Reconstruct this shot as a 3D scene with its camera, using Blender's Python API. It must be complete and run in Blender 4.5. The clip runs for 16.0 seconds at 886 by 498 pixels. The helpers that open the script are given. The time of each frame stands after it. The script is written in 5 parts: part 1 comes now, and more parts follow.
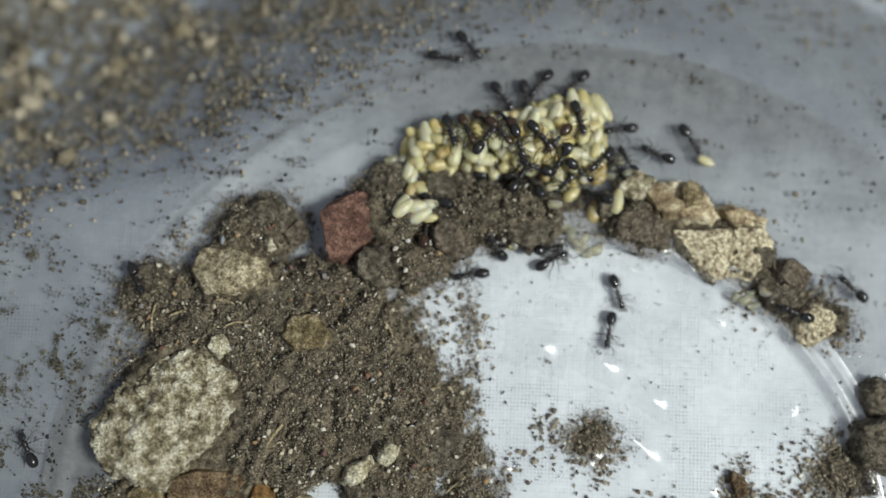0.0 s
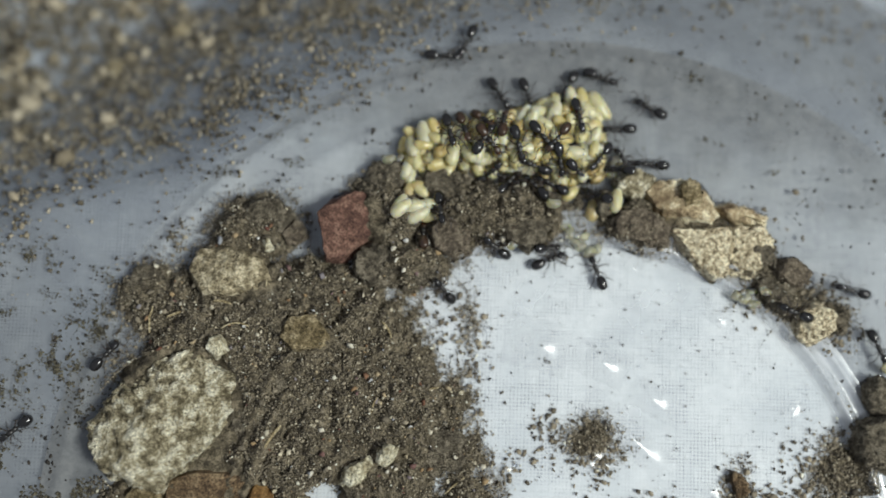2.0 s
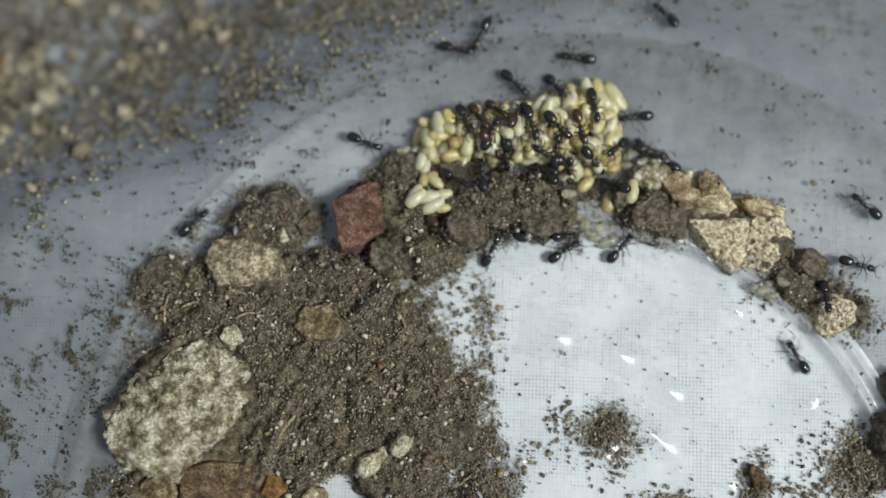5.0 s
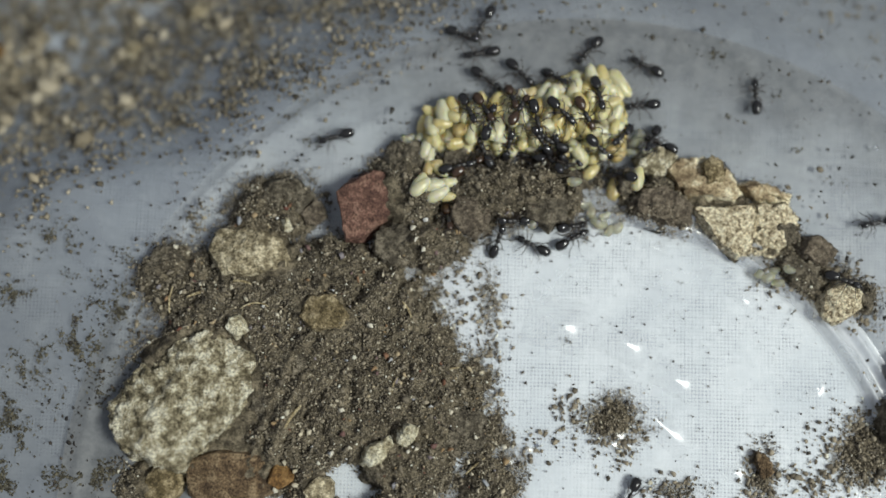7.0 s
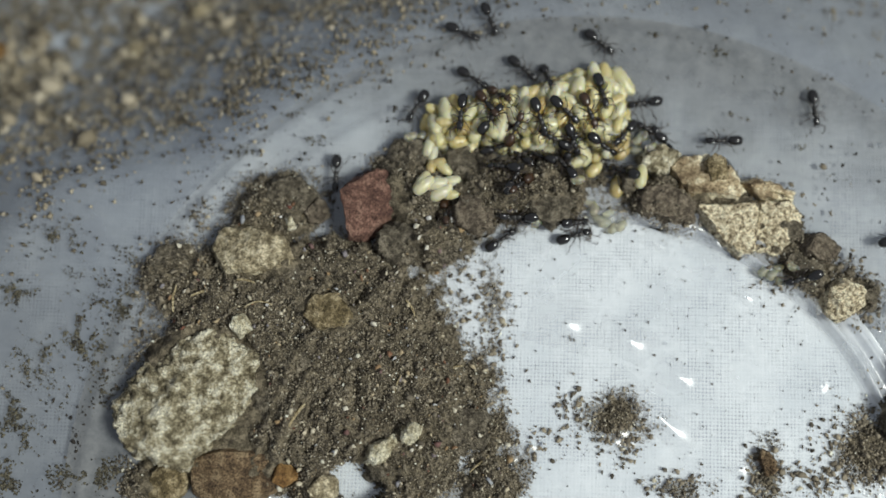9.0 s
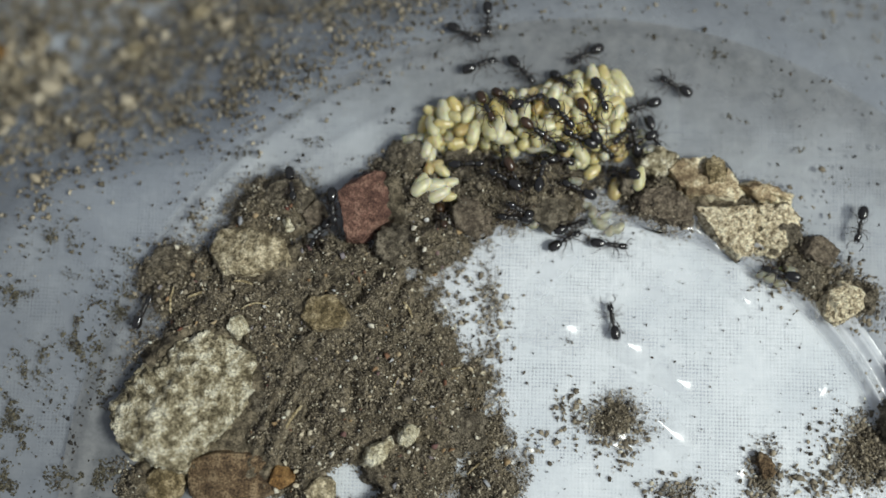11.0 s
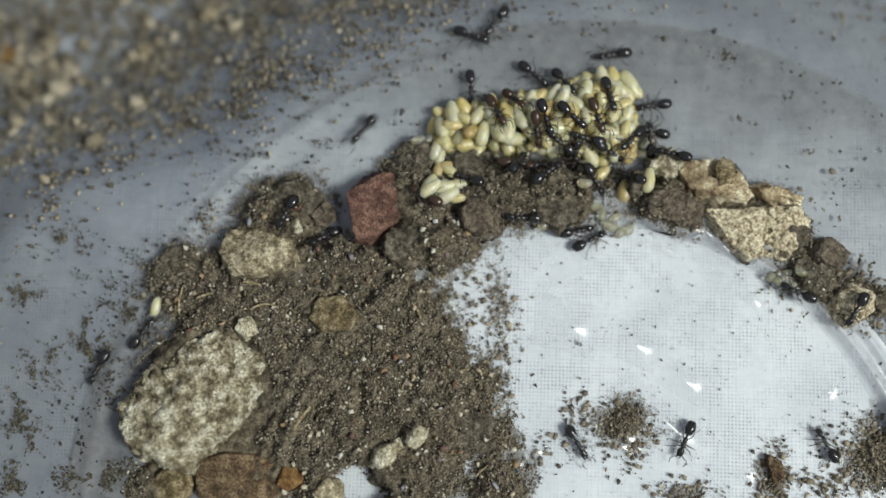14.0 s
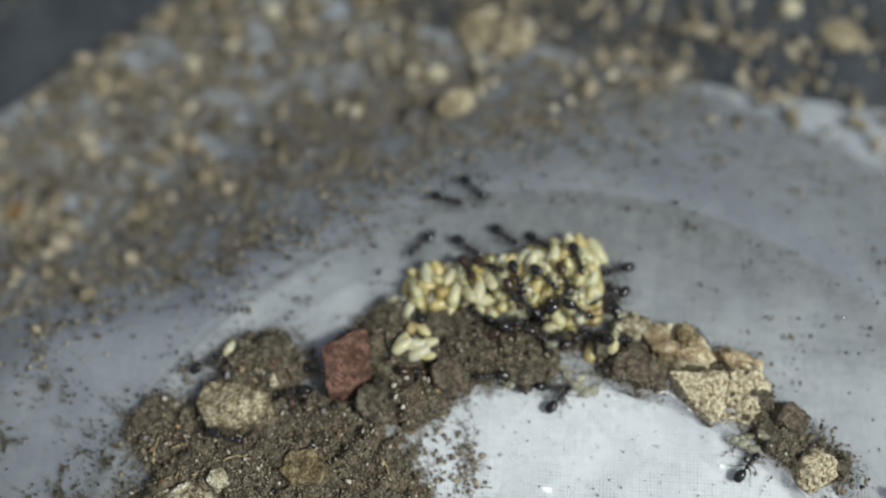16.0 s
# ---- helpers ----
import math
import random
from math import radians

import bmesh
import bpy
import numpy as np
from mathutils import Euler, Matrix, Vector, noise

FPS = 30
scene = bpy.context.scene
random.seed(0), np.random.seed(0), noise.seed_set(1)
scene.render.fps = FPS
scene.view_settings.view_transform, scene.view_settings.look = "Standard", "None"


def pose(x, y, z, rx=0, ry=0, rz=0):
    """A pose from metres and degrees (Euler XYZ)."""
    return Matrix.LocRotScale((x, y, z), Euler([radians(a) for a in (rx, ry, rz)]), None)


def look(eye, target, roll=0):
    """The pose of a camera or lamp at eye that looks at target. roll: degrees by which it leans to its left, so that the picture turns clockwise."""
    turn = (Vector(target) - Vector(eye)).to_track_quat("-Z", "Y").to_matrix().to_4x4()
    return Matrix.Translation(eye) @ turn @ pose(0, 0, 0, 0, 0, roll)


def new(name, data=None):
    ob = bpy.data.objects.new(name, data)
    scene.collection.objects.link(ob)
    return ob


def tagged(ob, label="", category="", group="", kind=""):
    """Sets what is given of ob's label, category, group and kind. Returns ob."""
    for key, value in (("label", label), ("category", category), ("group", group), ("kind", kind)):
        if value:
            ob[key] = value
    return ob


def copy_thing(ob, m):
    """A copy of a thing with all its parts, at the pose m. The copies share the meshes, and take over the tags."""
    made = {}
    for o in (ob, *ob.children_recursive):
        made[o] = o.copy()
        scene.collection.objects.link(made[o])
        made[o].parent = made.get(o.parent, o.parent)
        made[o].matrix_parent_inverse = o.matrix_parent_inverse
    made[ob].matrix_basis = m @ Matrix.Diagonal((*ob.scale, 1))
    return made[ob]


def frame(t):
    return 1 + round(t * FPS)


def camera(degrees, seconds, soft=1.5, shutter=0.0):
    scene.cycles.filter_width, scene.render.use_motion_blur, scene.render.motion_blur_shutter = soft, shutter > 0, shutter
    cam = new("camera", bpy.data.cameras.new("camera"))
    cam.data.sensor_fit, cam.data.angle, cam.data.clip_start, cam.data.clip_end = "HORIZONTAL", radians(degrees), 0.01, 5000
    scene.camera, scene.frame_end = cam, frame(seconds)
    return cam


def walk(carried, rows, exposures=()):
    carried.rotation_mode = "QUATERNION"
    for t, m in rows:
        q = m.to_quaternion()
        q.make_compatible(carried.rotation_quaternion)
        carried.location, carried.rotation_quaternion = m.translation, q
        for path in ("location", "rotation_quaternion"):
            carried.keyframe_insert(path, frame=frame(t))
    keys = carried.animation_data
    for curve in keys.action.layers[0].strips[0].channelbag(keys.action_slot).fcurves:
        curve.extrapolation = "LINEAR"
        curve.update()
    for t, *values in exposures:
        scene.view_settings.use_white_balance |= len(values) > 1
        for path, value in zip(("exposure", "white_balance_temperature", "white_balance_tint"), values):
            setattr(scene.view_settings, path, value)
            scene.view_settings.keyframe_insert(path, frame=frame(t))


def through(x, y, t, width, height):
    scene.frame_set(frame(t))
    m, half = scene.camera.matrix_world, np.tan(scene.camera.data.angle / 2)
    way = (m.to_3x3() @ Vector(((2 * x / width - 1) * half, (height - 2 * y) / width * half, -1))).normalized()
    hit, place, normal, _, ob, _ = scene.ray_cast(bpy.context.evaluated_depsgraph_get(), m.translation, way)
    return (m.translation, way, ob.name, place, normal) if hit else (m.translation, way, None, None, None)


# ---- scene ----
MM = 0.001                       # all plans below are in millimetres

# ---- camera ----
cam = camera(50.5, 16.0, soft=1.6, shutter=0.6)
cam.data.dof.use_dof = True
cam.data.dof.focus_distance = 0.0664
cam.data.dof.aperture_fstop = 8.8
CAMERA_ROWS = [
    (0.00, -0.238, -6.235, 69.440, 6.382, -1.324, 0.307),
    (0.50, -0.352, -5.783, 69.262, 5.864, -1.278, 0.315),
    (1.00, -0.257, -6.379, 69.113, 5.674, -0.165, 0.309),
    (1.50, 0.057, -6.303, 69.194, 6.060, -0.486, 0.185),
    (2.00, 0.238, -6.191, 69.156, 6.355, -1.010, 0.121),
    (2.50, -0.092, -5.740, 69.077, 6.002, -1.656, -0.086),
    (3.00, 0.323, -7.090, 68.884, 6.369, -0.438, 0.046),
    (5.50, 0.402, -7.735, 68.777, 7.003, 0.215, 0.318),
    (6.00, 0.130, -7.900, 68.651, 6.802, 0.468, 0.345),
    (6.50, 0.012, -7.342, 68.634, 6.235, 0.124, 0.140),
    (7.00, -0.000, -7.235, 68.620, 6.019, 0.008, 0.000),
    (7.50, -0.177, -7.195, 68.538, 5.685, 0.253, -0.035),
    (8.00, 0.055, -7.075, 68.695, 5.830, 0.076, -0.193),
    (8.50, -0.080, -7.173, 68.636, 5.654, 0.115, -0.182),
    (9.00, -0.172, -7.231, 68.615, 5.912, 0.083, -0.139),
    (11.50, 0.261, -7.246, 68.553, 6.040, 0.278, 0.016),
    (12.00, -0.065, -7.306, 68.523, 5.881, 0.261, -0.032),
    (12.50, -0.260, -7.350, 68.389, 5.854, 0.370, -0.027),
    (13.00, -0.374, -7.275, 68.424, 5.689, 0.541, 0.047),
    (13.50, -0.254, -7.300, 68.406, 5.911, 0.592, 0.102),
    (14.00, -0.037, -7.398, 68.445, 6.273, 0.564, 0.163),
    (14.50, 0.476, -7.500, 68.688, 7.377, 0.320, 0.218),
    (14.80, 0.900, -7.200, 68.800, 8.150, -0.050, 0.250),
    (14.83, 0.900, -7.200, 68.800, 8.150, -0.050, 0.250),
    (15.00, 0.880, -6.580, 69.040, 10.630, -0.010, 0.370),
    (15.50, 1.210, -6.990, 69.180, 11.960, -0.330, 0.370),
    (15.80, 1.260, -7.100, 69.290, 12.520, -0.620, 0.385),
    (15.88, 2.266, -7.348, 70.401, 14.242, 0.354, 0.982),
    (15.96, 3.035, -7.537, 71.249, 15.556, 1.097, 1.437),
    (16.00, 3.090, -7.550, 71.310, 15.650, 1.150, 1.470),
]
walk(cam, [(t, pose(x * MM, y * MM, z * MM, rx, ry, rz)) for t, x, y, z, rx, ry, rz in CAMERA_ROWS])

# ---- world and light ----
world = bpy.data.worlds.new("room_light")
scene.world = world
world.use_nodes = True
world.node_tree.nodes["Background"].inputs[0].default_value = (0.80, 0.88, 1.0, 1)
world.node_tree.nodes["Background"].inputs[1].default_value = 0.34


def lamp(name, x, y, z, tx, ty, size, watts, colour):
    data = bpy.data.lights.new(name, "AREA")
    data.shape, data.size, data.energy, data.color = "DISK", size * MM, watts, colour
    ob = new(name, data)
    ob.matrix_world = look((x * MM, y * MM, z * MM), (tx * MM, ty * MM, 0))
    return ob


lamp("desk_lamp_light", 258, -78, 348, 4, -4, 105, 2.05, (0.965, 1.0, 0.94))

# ---- materials ----


class Nodes:
    """A small node material writer; coordinates come in millimetres."""

    def __init__(self, name):
        self.mat = bpy.data.materials.new(name)
        self.mat.use_nodes = True
        self.tree = self.mat.node_tree
        self.bsdf = self.tree.nodes["Principled BSDF"]
        self.out = self.tree.nodes["Material Output"]
        geo = self.tree.nodes.new("ShaderNodeTexCoord")
        mul = self.tree.nodes.new("ShaderNodeVectorMath")
        mul.operation = "SCALE"
        mul.inputs[3].default_value = 1000.0
        self.tree.links.new(geo.outputs["Object"], mul.inputs[0])
        self.mm = mul.outputs[0]

    def link(self, a, b):
        self.tree.links.new(a, b)

    def noise(self, scale, detail=3.0, rough=0.6, vector=None):
        n = self.tree.nodes.new("ShaderNodeTexNoise")
        n.inputs["Scale"].default_value, n.inputs["Detail"].default_value, n.inputs["Roughness"].default_value = scale, detail, rough
        self.link(vector or self.mm, n.inputs["Vector"])
        return n.outputs[0]

    def cells(self, scale):
        n = self.tree.nodes.new("ShaderNodeTexVoronoi")
        n.inputs["Scale"].default_value = scale
        self.link(self.mm, n.inputs["Vector"])
        return n.outputs["Distance"]

    def ramp(self, fac, stops):
        n = self.tree.nodes.new("ShaderNodeValToRGB")
        e = n.color_ramp.elements
        while len(e) < len(stops):
            e.new(0.5)
        for k, (p, c) in enumerate(stops):
            e[k].position, e[k].color = p, (*c, 1)
        self.link(fac, n.inputs[0])
        return n.outputs[0]

    def math(self, op, a, b=None, c=None):
        n = self.tree.nodes.new("ShaderNodeMath")
        n.operation = op
        for k, v in enumerate((a, b, c)):
            if v is None:
                continue
            if isinstance(v, (int, float)):
                n.inputs[k].default_value = v
            else:
                self.link(v, n.inputs[k])
        return n.outputs[0]

    def mix(self, kind, fac, a, b):
        n = self.tree.nodes.new("ShaderNodeMix")
        n.data_type, n.blend_type = "RGBA", kind
        for k, v in ((0, fac), (6, a), (7, b)):
            if isinstance(v, (int, float)):
                n.inputs[k].default_value = v
            elif isinstance(v, tuple):
                n.inputs[k].default_value = (*v, 1)
            else:
                self.link(v, n.inputs[k])
        return n.outputs[2]

    def bump(self, height, strength, dist_mm):
        n = self.tree.nodes.new("ShaderNodeBump")
        n.inputs["Strength"].default_value, n.inputs["Distance"].default_value = strength, dist_mm * MM
        self.link(height, n.inputs["Height"])
        self.link(n.outputs[0], self.bsdf.inputs["Normal"])

    def set(self, colour=None, rough=None, **kw):
        if colour is not None:
            if isinstance(colour, tuple):
                self.bsdf.inputs["Base Color"].default_value = (*colour, 1)
            else:
                self.link(colour, self.bsdf.inputs["Base Color"])
        if rough is not None:
            if isinstance(rough, float):
                self.bsdf.inputs["Roughness"].default_value = rough
            else:
                self.link(rough, self.bsdf.inputs["Roughness"])
        for key, v in kw.items():
            self.bsdf.inputs[key.replace("_", " ")].default_value = v
        return self.mat


def mottled(name, dark, mid, light, scale=1.2, rough=0.85, relief=0.12, fine=6.0, spec=0.3):
    """Stone, bark or clod: blotches with fine grain and a grainy relief."""
    n = Nodes(name)
    big = n.ramp(n.noise(scale, 9, 0.72), [(0.40, dark), (0.5, mid), (0.58, light)])
    pits = n.ramp(n.cells(fine * 0.55), [(0.05, (0.45, 0.42, 0.38)), (0.4, (1.0, 1.0, 1.0))])
    grain = n.ramp(n.noise(fine * 1.6, 4, 0.75), [(0.40, (0.25, 0.235, 0.21)), (0.50, (0.9, 0.9, 0.89)), (0.62, (1.3, 1.29, 1.25))])
    worn = n.mix("MULTIPLY", 0.5, n.mix("MULTIPLY", 0.75, big, grain), pits)
    n.bump(n.math("ADD", n.noise(fine * 0.8, 6, 0.75), n.math("MULTIPLY", n.noise(scale, 4), 1.5)), 1.0, relief)
    return n.set(worn, rough, Specular_IOR_Level=spec)


def crumbs(name, stops, rough=0.8, spec=0.35):
    """Loose grains: every grain takes its own colour."""
    n = Nodes(name)
    geo = n.tree.nodes.new("ShaderNodeNewGeometry")
    base = n.ramp(geo.outputs["Random Per Island"], stops)
    grain = n.ramp(n.noise(9.0, 2), [(0.3, (0.5, 0.5, 0.5)), (0.65, (1.0, 1.0, 1.0))])
    return n.set(n.mix("MULTIPLY", 0.7, base, grain), rough, Specular_IOR_Level=spec)


def cloth_material():
    n = Nodes("white_woven_cloth")
    warp = n.noise(0.25, 2)
    sep = n.tree.nodes.new("ShaderNodeSeparateXYZ")
    turn = n.tree.nodes.new("ShaderNodeMapping")
    turn.inputs["Rotation"].default_value[2] = 0.03
    n.link(n.mm, turn.inputs[0])
    n.link(turn.outputs[0], sep.inputs[0])
    k = 2 * math.pi / 0.265
    sx = n.math("SINE", n.math("MULTIPLY_ADD", warp, 2.0, n.math("MULTIPLY", sep.outputs[0], k)))
    sy = n.math("SINE", n.math("MULTIPLY_ADD", warp, 2.0, n.math("MULTIPLY", sep.outputs[1], k)))
    holes = n.math("MULTIPLY", n.math("MULTIPLY_ADD", sx, 0.5, 0.5), n.math("MULTIPLY_ADD", sy, 0.5, 0.5))
    patchy = n.math("MULTIPLY", n.math("MULTIPLY_ADD", n.noise(1.6, 3), 1.4, 0.05), n.ramp(n.noise(0.28, 3), [(0.38, (0.25, 0.25, 0.25)), (0.6, (1.0, 1.0, 1.0))]))
    stretch = []
    for size in ((3.8, 0.45, 1.0), (0.45, 3.8, 1.0)):
        m = n.tree.nodes.new("ShaderNodeMapping")
        m.inputs["Scale"].default_value = size
        n.link(turn.outputs[0], m.inputs[0])
        stretch.append(n.noise(1.0, 2, 0.6, m.outputs[0]))
    threads = n.math("MULTIPLY_ADD", n.math("ADD", stretch[0], stretch[1]), 2.2, -1.35)
    threads.node.use_clamp = True
    uneven = n.math("MULTIPLY", n.math("MULTIPLY", holes, patchy), n.math("MULTIPLY_ADD", threads, 0.9, 0.25))
    base = n.ramp(uneven, [(0.08, (0.735, 0.748, 0.735)), (0.34, (0.60, 0.615, 0.615)), (0.75, (0.36, 0.375, 0.395))])
    stain = n.ramp(n.noise(0.12, 4), [(0.40, (0.80, 0.82, 0.84)), (0.58, (1.0, 1.0, 1.0))])
    n.bump(n.math("MULTIPLY", uneven, -1.0), 0.7, 0.06)
    return n.set(n.mix("MULTIPLY", 0.8, n.mix("MULTIPLY", 0.5, base, n.ramp(threads, [(0.0, (1.0, 1.0, 1.0)), (1.0, (0.84, 0.85, 0.87))])), stain), 0.9)


def plastic_material(name, tint, milk, rough, relief, shine=1.0, ripple=0.5, through=(0.97, 0.98, 1.0), dust_shade=0.0, spec=0.5, even=0.0):
    """Clear thin plastic: lets light through, is a little milky, and shines."""
    n = Nodes(name)
    n.set(tint, rough, IOR=1.49, Specular_IOR_Level=spec)
    haze = n.noise(0.18, 4, 0.65)
    n.bump(n.math("ADD", n.noise(ripple, 3), n.math("MULTIPLY", n.noise(4.0, 2), 0.12)), 1.0, relief)
    clear = n.tree.nodes.new("ShaderNodeBsdfTransparent")
    clear.inputs[0].default_value = (*through, 1)
    gloss = n.tree.nodes.new("ShaderNodeBsdfGlossy")
    gloss.inputs["Roughness"].default_value = rough
    n.link(n.bsdf.inputs["Normal"].links[0].from_socket, gloss.inputs["Normal"])
    fres = n.tree.nodes.new("ShaderNodeFresnel")
    fres.inputs["IOR"].default_value = 1.45
    body = n.tree.nodes.new("ShaderNodeMixShader")
    n.link(n.math("MULTIPLY", n.ramp(haze, [(0.32, (0.35, 0.35, 0.35)), (0.68, (1.0, 1.0, 1.0))]), milk * 1.5), body.inputs[0])
    n.link(clear.outputs[0], body.inputs[1])
    n.link(n.bsdf.outputs[0], body.inputs[2])
    top = n.tree.nodes.new("ShaderNodeMixShader")
    if even:
        top.inputs[0].default_value = even
    else:
        n.link(n.math("MULTIPLY", fres.outputs[0], shine), top.inputs[0])
    coat = body
    if dust_shade:
        # a grey film of dusty soil, thickened far and left to paint in shade
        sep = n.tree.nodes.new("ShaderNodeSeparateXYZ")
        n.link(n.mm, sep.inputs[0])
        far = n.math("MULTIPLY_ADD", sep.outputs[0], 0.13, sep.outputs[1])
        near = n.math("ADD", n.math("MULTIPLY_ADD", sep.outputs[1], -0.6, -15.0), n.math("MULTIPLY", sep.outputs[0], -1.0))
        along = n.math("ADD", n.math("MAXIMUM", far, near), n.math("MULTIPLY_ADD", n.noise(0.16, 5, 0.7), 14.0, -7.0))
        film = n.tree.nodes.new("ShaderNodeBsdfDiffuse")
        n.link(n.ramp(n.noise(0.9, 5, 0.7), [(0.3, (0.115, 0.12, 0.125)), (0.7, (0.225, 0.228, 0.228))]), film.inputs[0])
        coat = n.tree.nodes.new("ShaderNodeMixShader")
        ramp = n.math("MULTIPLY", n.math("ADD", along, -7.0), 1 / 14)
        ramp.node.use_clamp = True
        n.link(n.math("MULTIPLY", ramp, dust_shade), coat.inputs[0])
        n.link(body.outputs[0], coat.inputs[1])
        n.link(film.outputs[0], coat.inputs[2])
    n.link(coat.outputs[0], top.inputs[1])
    n.link(gloss.outputs[0], top.inputs[2])
    n.link(top.outputs[0], n.out.inputs[0])
    return n.mat


CLOTH = cloth_material()
PLASTIC_FLOOR = plastic_material("clear_plastic", (0.80, 0.83, 0.86), 0.22, 0.08, 0.03, 0.18, 0.7)
PLASTIC_RING = plastic_material("bluish_clear_plastic", (0.28, 0.30, 0.34), 0.22, 0.10, 0.05, 0.4, 0.5, (0.83, 0.840, 0.858), dust_shade=0.95)
PLASTIC_RIDGE = plastic_material("clear_plastic_ridge", (0.80, 0.83, 0.87), 0.34, 0.16, 0.03, 2.2, 0.5, (0.95, 0.96, 0.98), even=0.15)
PLASTIC_WALL = plastic_material("scuffed_clear_plastic", (0.23, 0.25, 0.285), 0.42, 0.40, 0.05, 0.01, 0.4, (0.79, 0.806, 0.833), dust_shade=0.25, spec=0.05)
PLASTIC_TROUGH = plastic_material("dusty_clear_plastic", (0.23, 0.25, 0.285), 0.14, 0.30, 0.05, 0.05, 0.4, (0.80, 0.82, 0.86), spec=0.05)
TABLE = mottled("dark_table_top", (0.03, 0.035, 0.04), (0.05, 0.055, 0.06), (0.07, 0.075, 0.08), 0.05, 0.5, 0.05, 0.8)
SOIL = mottled("dark_soil", (0.052, 0.042, 0.028), (0.130, 0.108, 0.073), (0.245, 0.205, 0.142), 1.5, 0.9, 0.15, 7.0)
GRAIN = crumbs("soil_grains", [(0.0, (0.050, 0.041, 0.030)), (0.35, (0.148, 0.124, 0.089)), (0.70, (0.255, 0.216, 0.155)), (0.92, (0.360, 0.306, 0.218)), (0.985, (0.52, 0.47, 0.35)), (0.996, (0.82, 0.81, 0.68))])
TAN_GRAIN = crumbs("tan_grains", [(0.0, (0.050, 0.042, 0.030)), (0.35, (0.145, 0.122, 0.085)), (0.65, (0.255, 0.217, 0.150)), (0.88, (0.350, 0.300, 0.215)), (0.98, (0.50, 0.44, 0.33))])
DARK_GRAIN = crumbs("dark_specks", [(0.0, (0.02, 0.017, 0.014)), (0.7, (0.06, 0.05, 0.04)), (1.0, (0.13, 0.10, 0.07))])
PALE_GRAIN = crumbs("pale_grains", [(0.0, (0.45, 0.41, 0.32)), (0.6, (0.62, 0.58, 0.48)), (1.0, (0.75, 0.73, 0.68))])
PALE_STONE = mottled("pale_lichen_stone", (0.14, 0.114, 0.066), (0.49, 0.425, 0.28), (0.92, 0.87, 0.69), 1.0, 0.9, 0.36, 4.2)
TAN_STONE = mottled("tan_stone", (0.17, 0.135, 0.08), (0.40, 0.335, 0.215), (0.74, 0.65, 0.46), 1.1, 0.9, 0.30, 3.8)
CREAM_STONE = mottled("cream_stone", (0.30, 0.25, 0.15), (0.74, 0.68, 0.49), (0.92, 0.88, 0.72), 1.2, 0.9, 0.25, 4.0)
OCHRE_STONE = mottled("ochre_stone", (0.10, 0.075, 0.035), (0.24, 0.185, 0.10), (0.44, 0.36, 0.22), 1.2, 0.9, 0.25, 4.0)
RED_STONE = mottled("red_brown_stone", (0.085, 0.044, 0.034), (0.165, 0.086, 0.064), (0.27, 0.155, 0.115), 0.9, 0.85, 0.20, 4.0)
BROWN_STONE = mottled("brown_stone", (0.060, 0.038, 0.021), (0.155, 0.102, 0.056), (0.27, 0.195, 0.115), 0.9, 0.85, 0.16, 4.5)
ORANGE_STONE = mottled("orange_stone", (0.10, 0.05, 0.015), (0.24, 0.13, 0.045), (0.33, 0.20, 0.08), 1.0, 0.8, 0.08, 6.0)
CLOD = mottled("soil_clod", (0.075, 0.062, 0.045), (0.190, 0.162, 0.118), (0.330, 0.285, 0.212), 1.6, 0.92, 0.34, 9.0)
RED_CLOD = mottled("reddish_clod", (0.085, 0.066, 0.049), (0.205, 0.166, 0.122), (0.345, 0.285, 0.210), 1.6, 0.92, 0.34, 9.0)
BARK = mottled("flaky_pale_bark", (0.16, 0.12, 0.07), (0.74, 0.62, 0.42), (0.97, 0.89, 0.66), 2.6, 0.9, 0.24, 5.0)
BARK_BROWN = mottled("brown_bark", (0.21, 0.145, 0.085), (0.50, 0.39, 0.24), (0.95, 0.86, 0.62), 0.55, 0.9, 0.20, 5.0)
STRAW = mottled("dry_straw", (0.22, 0.17, 0.09), (0.38, 0.31, 0.18), (0.5, 0.43, 0.28), 1.5, 0.8, 0.05, 8.0)


def ant_material(name, colour, rough):
    n = Nodes(name)
    tone = n.ramp(n.noise(3.0, 2), [(0.3, tuple(c * 0.6 for c in colour)), (0.7, tuple(c * 1.5 for c in colour))])
    n.bump(n.noise(14.0, 2), 0.25, 0.02)
    return n.set(tone, rough, Specular_IOR_Level=0.6)


BLACK = ant_material("black_chitin", (0.010, 0.009, 0.009), 0.19)
BLACK_DULL = ant_material("dull_black_chitin", (0.013, 0.011, 0.010), 0.40)
LEG = ant_material("dark_brown_leg_chitin", (0.026, 0.017, 0.012), 0.35)
BROWN = ant_material("amber_brown_chitin", (0.034, 0.017, 0.008), 0.28)


def brood_material(name, a, b, clear):
    n = Nodes(name)
    info = n.tree.nodes.new("ShaderNodeObjectInfo")
    tone = n.ramp(info.outputs["Random"], [(0.0, a), (1.0, b)])
    shade = n.ramp(n.noise(2.2, 2), [(0.3, (0.82, 0.78, 0.66)), (0.65, (1.0, 1.0, 1.0))])
    n.bump(n.noise(2.5, 2), 0.6, 0.08)
    n.bsdf.inputs["Subsurface Radius"].default_value = (1.0, 0.85, 0.45)
    n.set(n.mix("MULTIPLY", 0.8, tone, shade), 0.32, Subsurface_Weight=0.8, Subsurface_Scale=0.45 * MM, Transmission_Weight=clear, Specular_IOR_Level=0.5)
    return n.mat


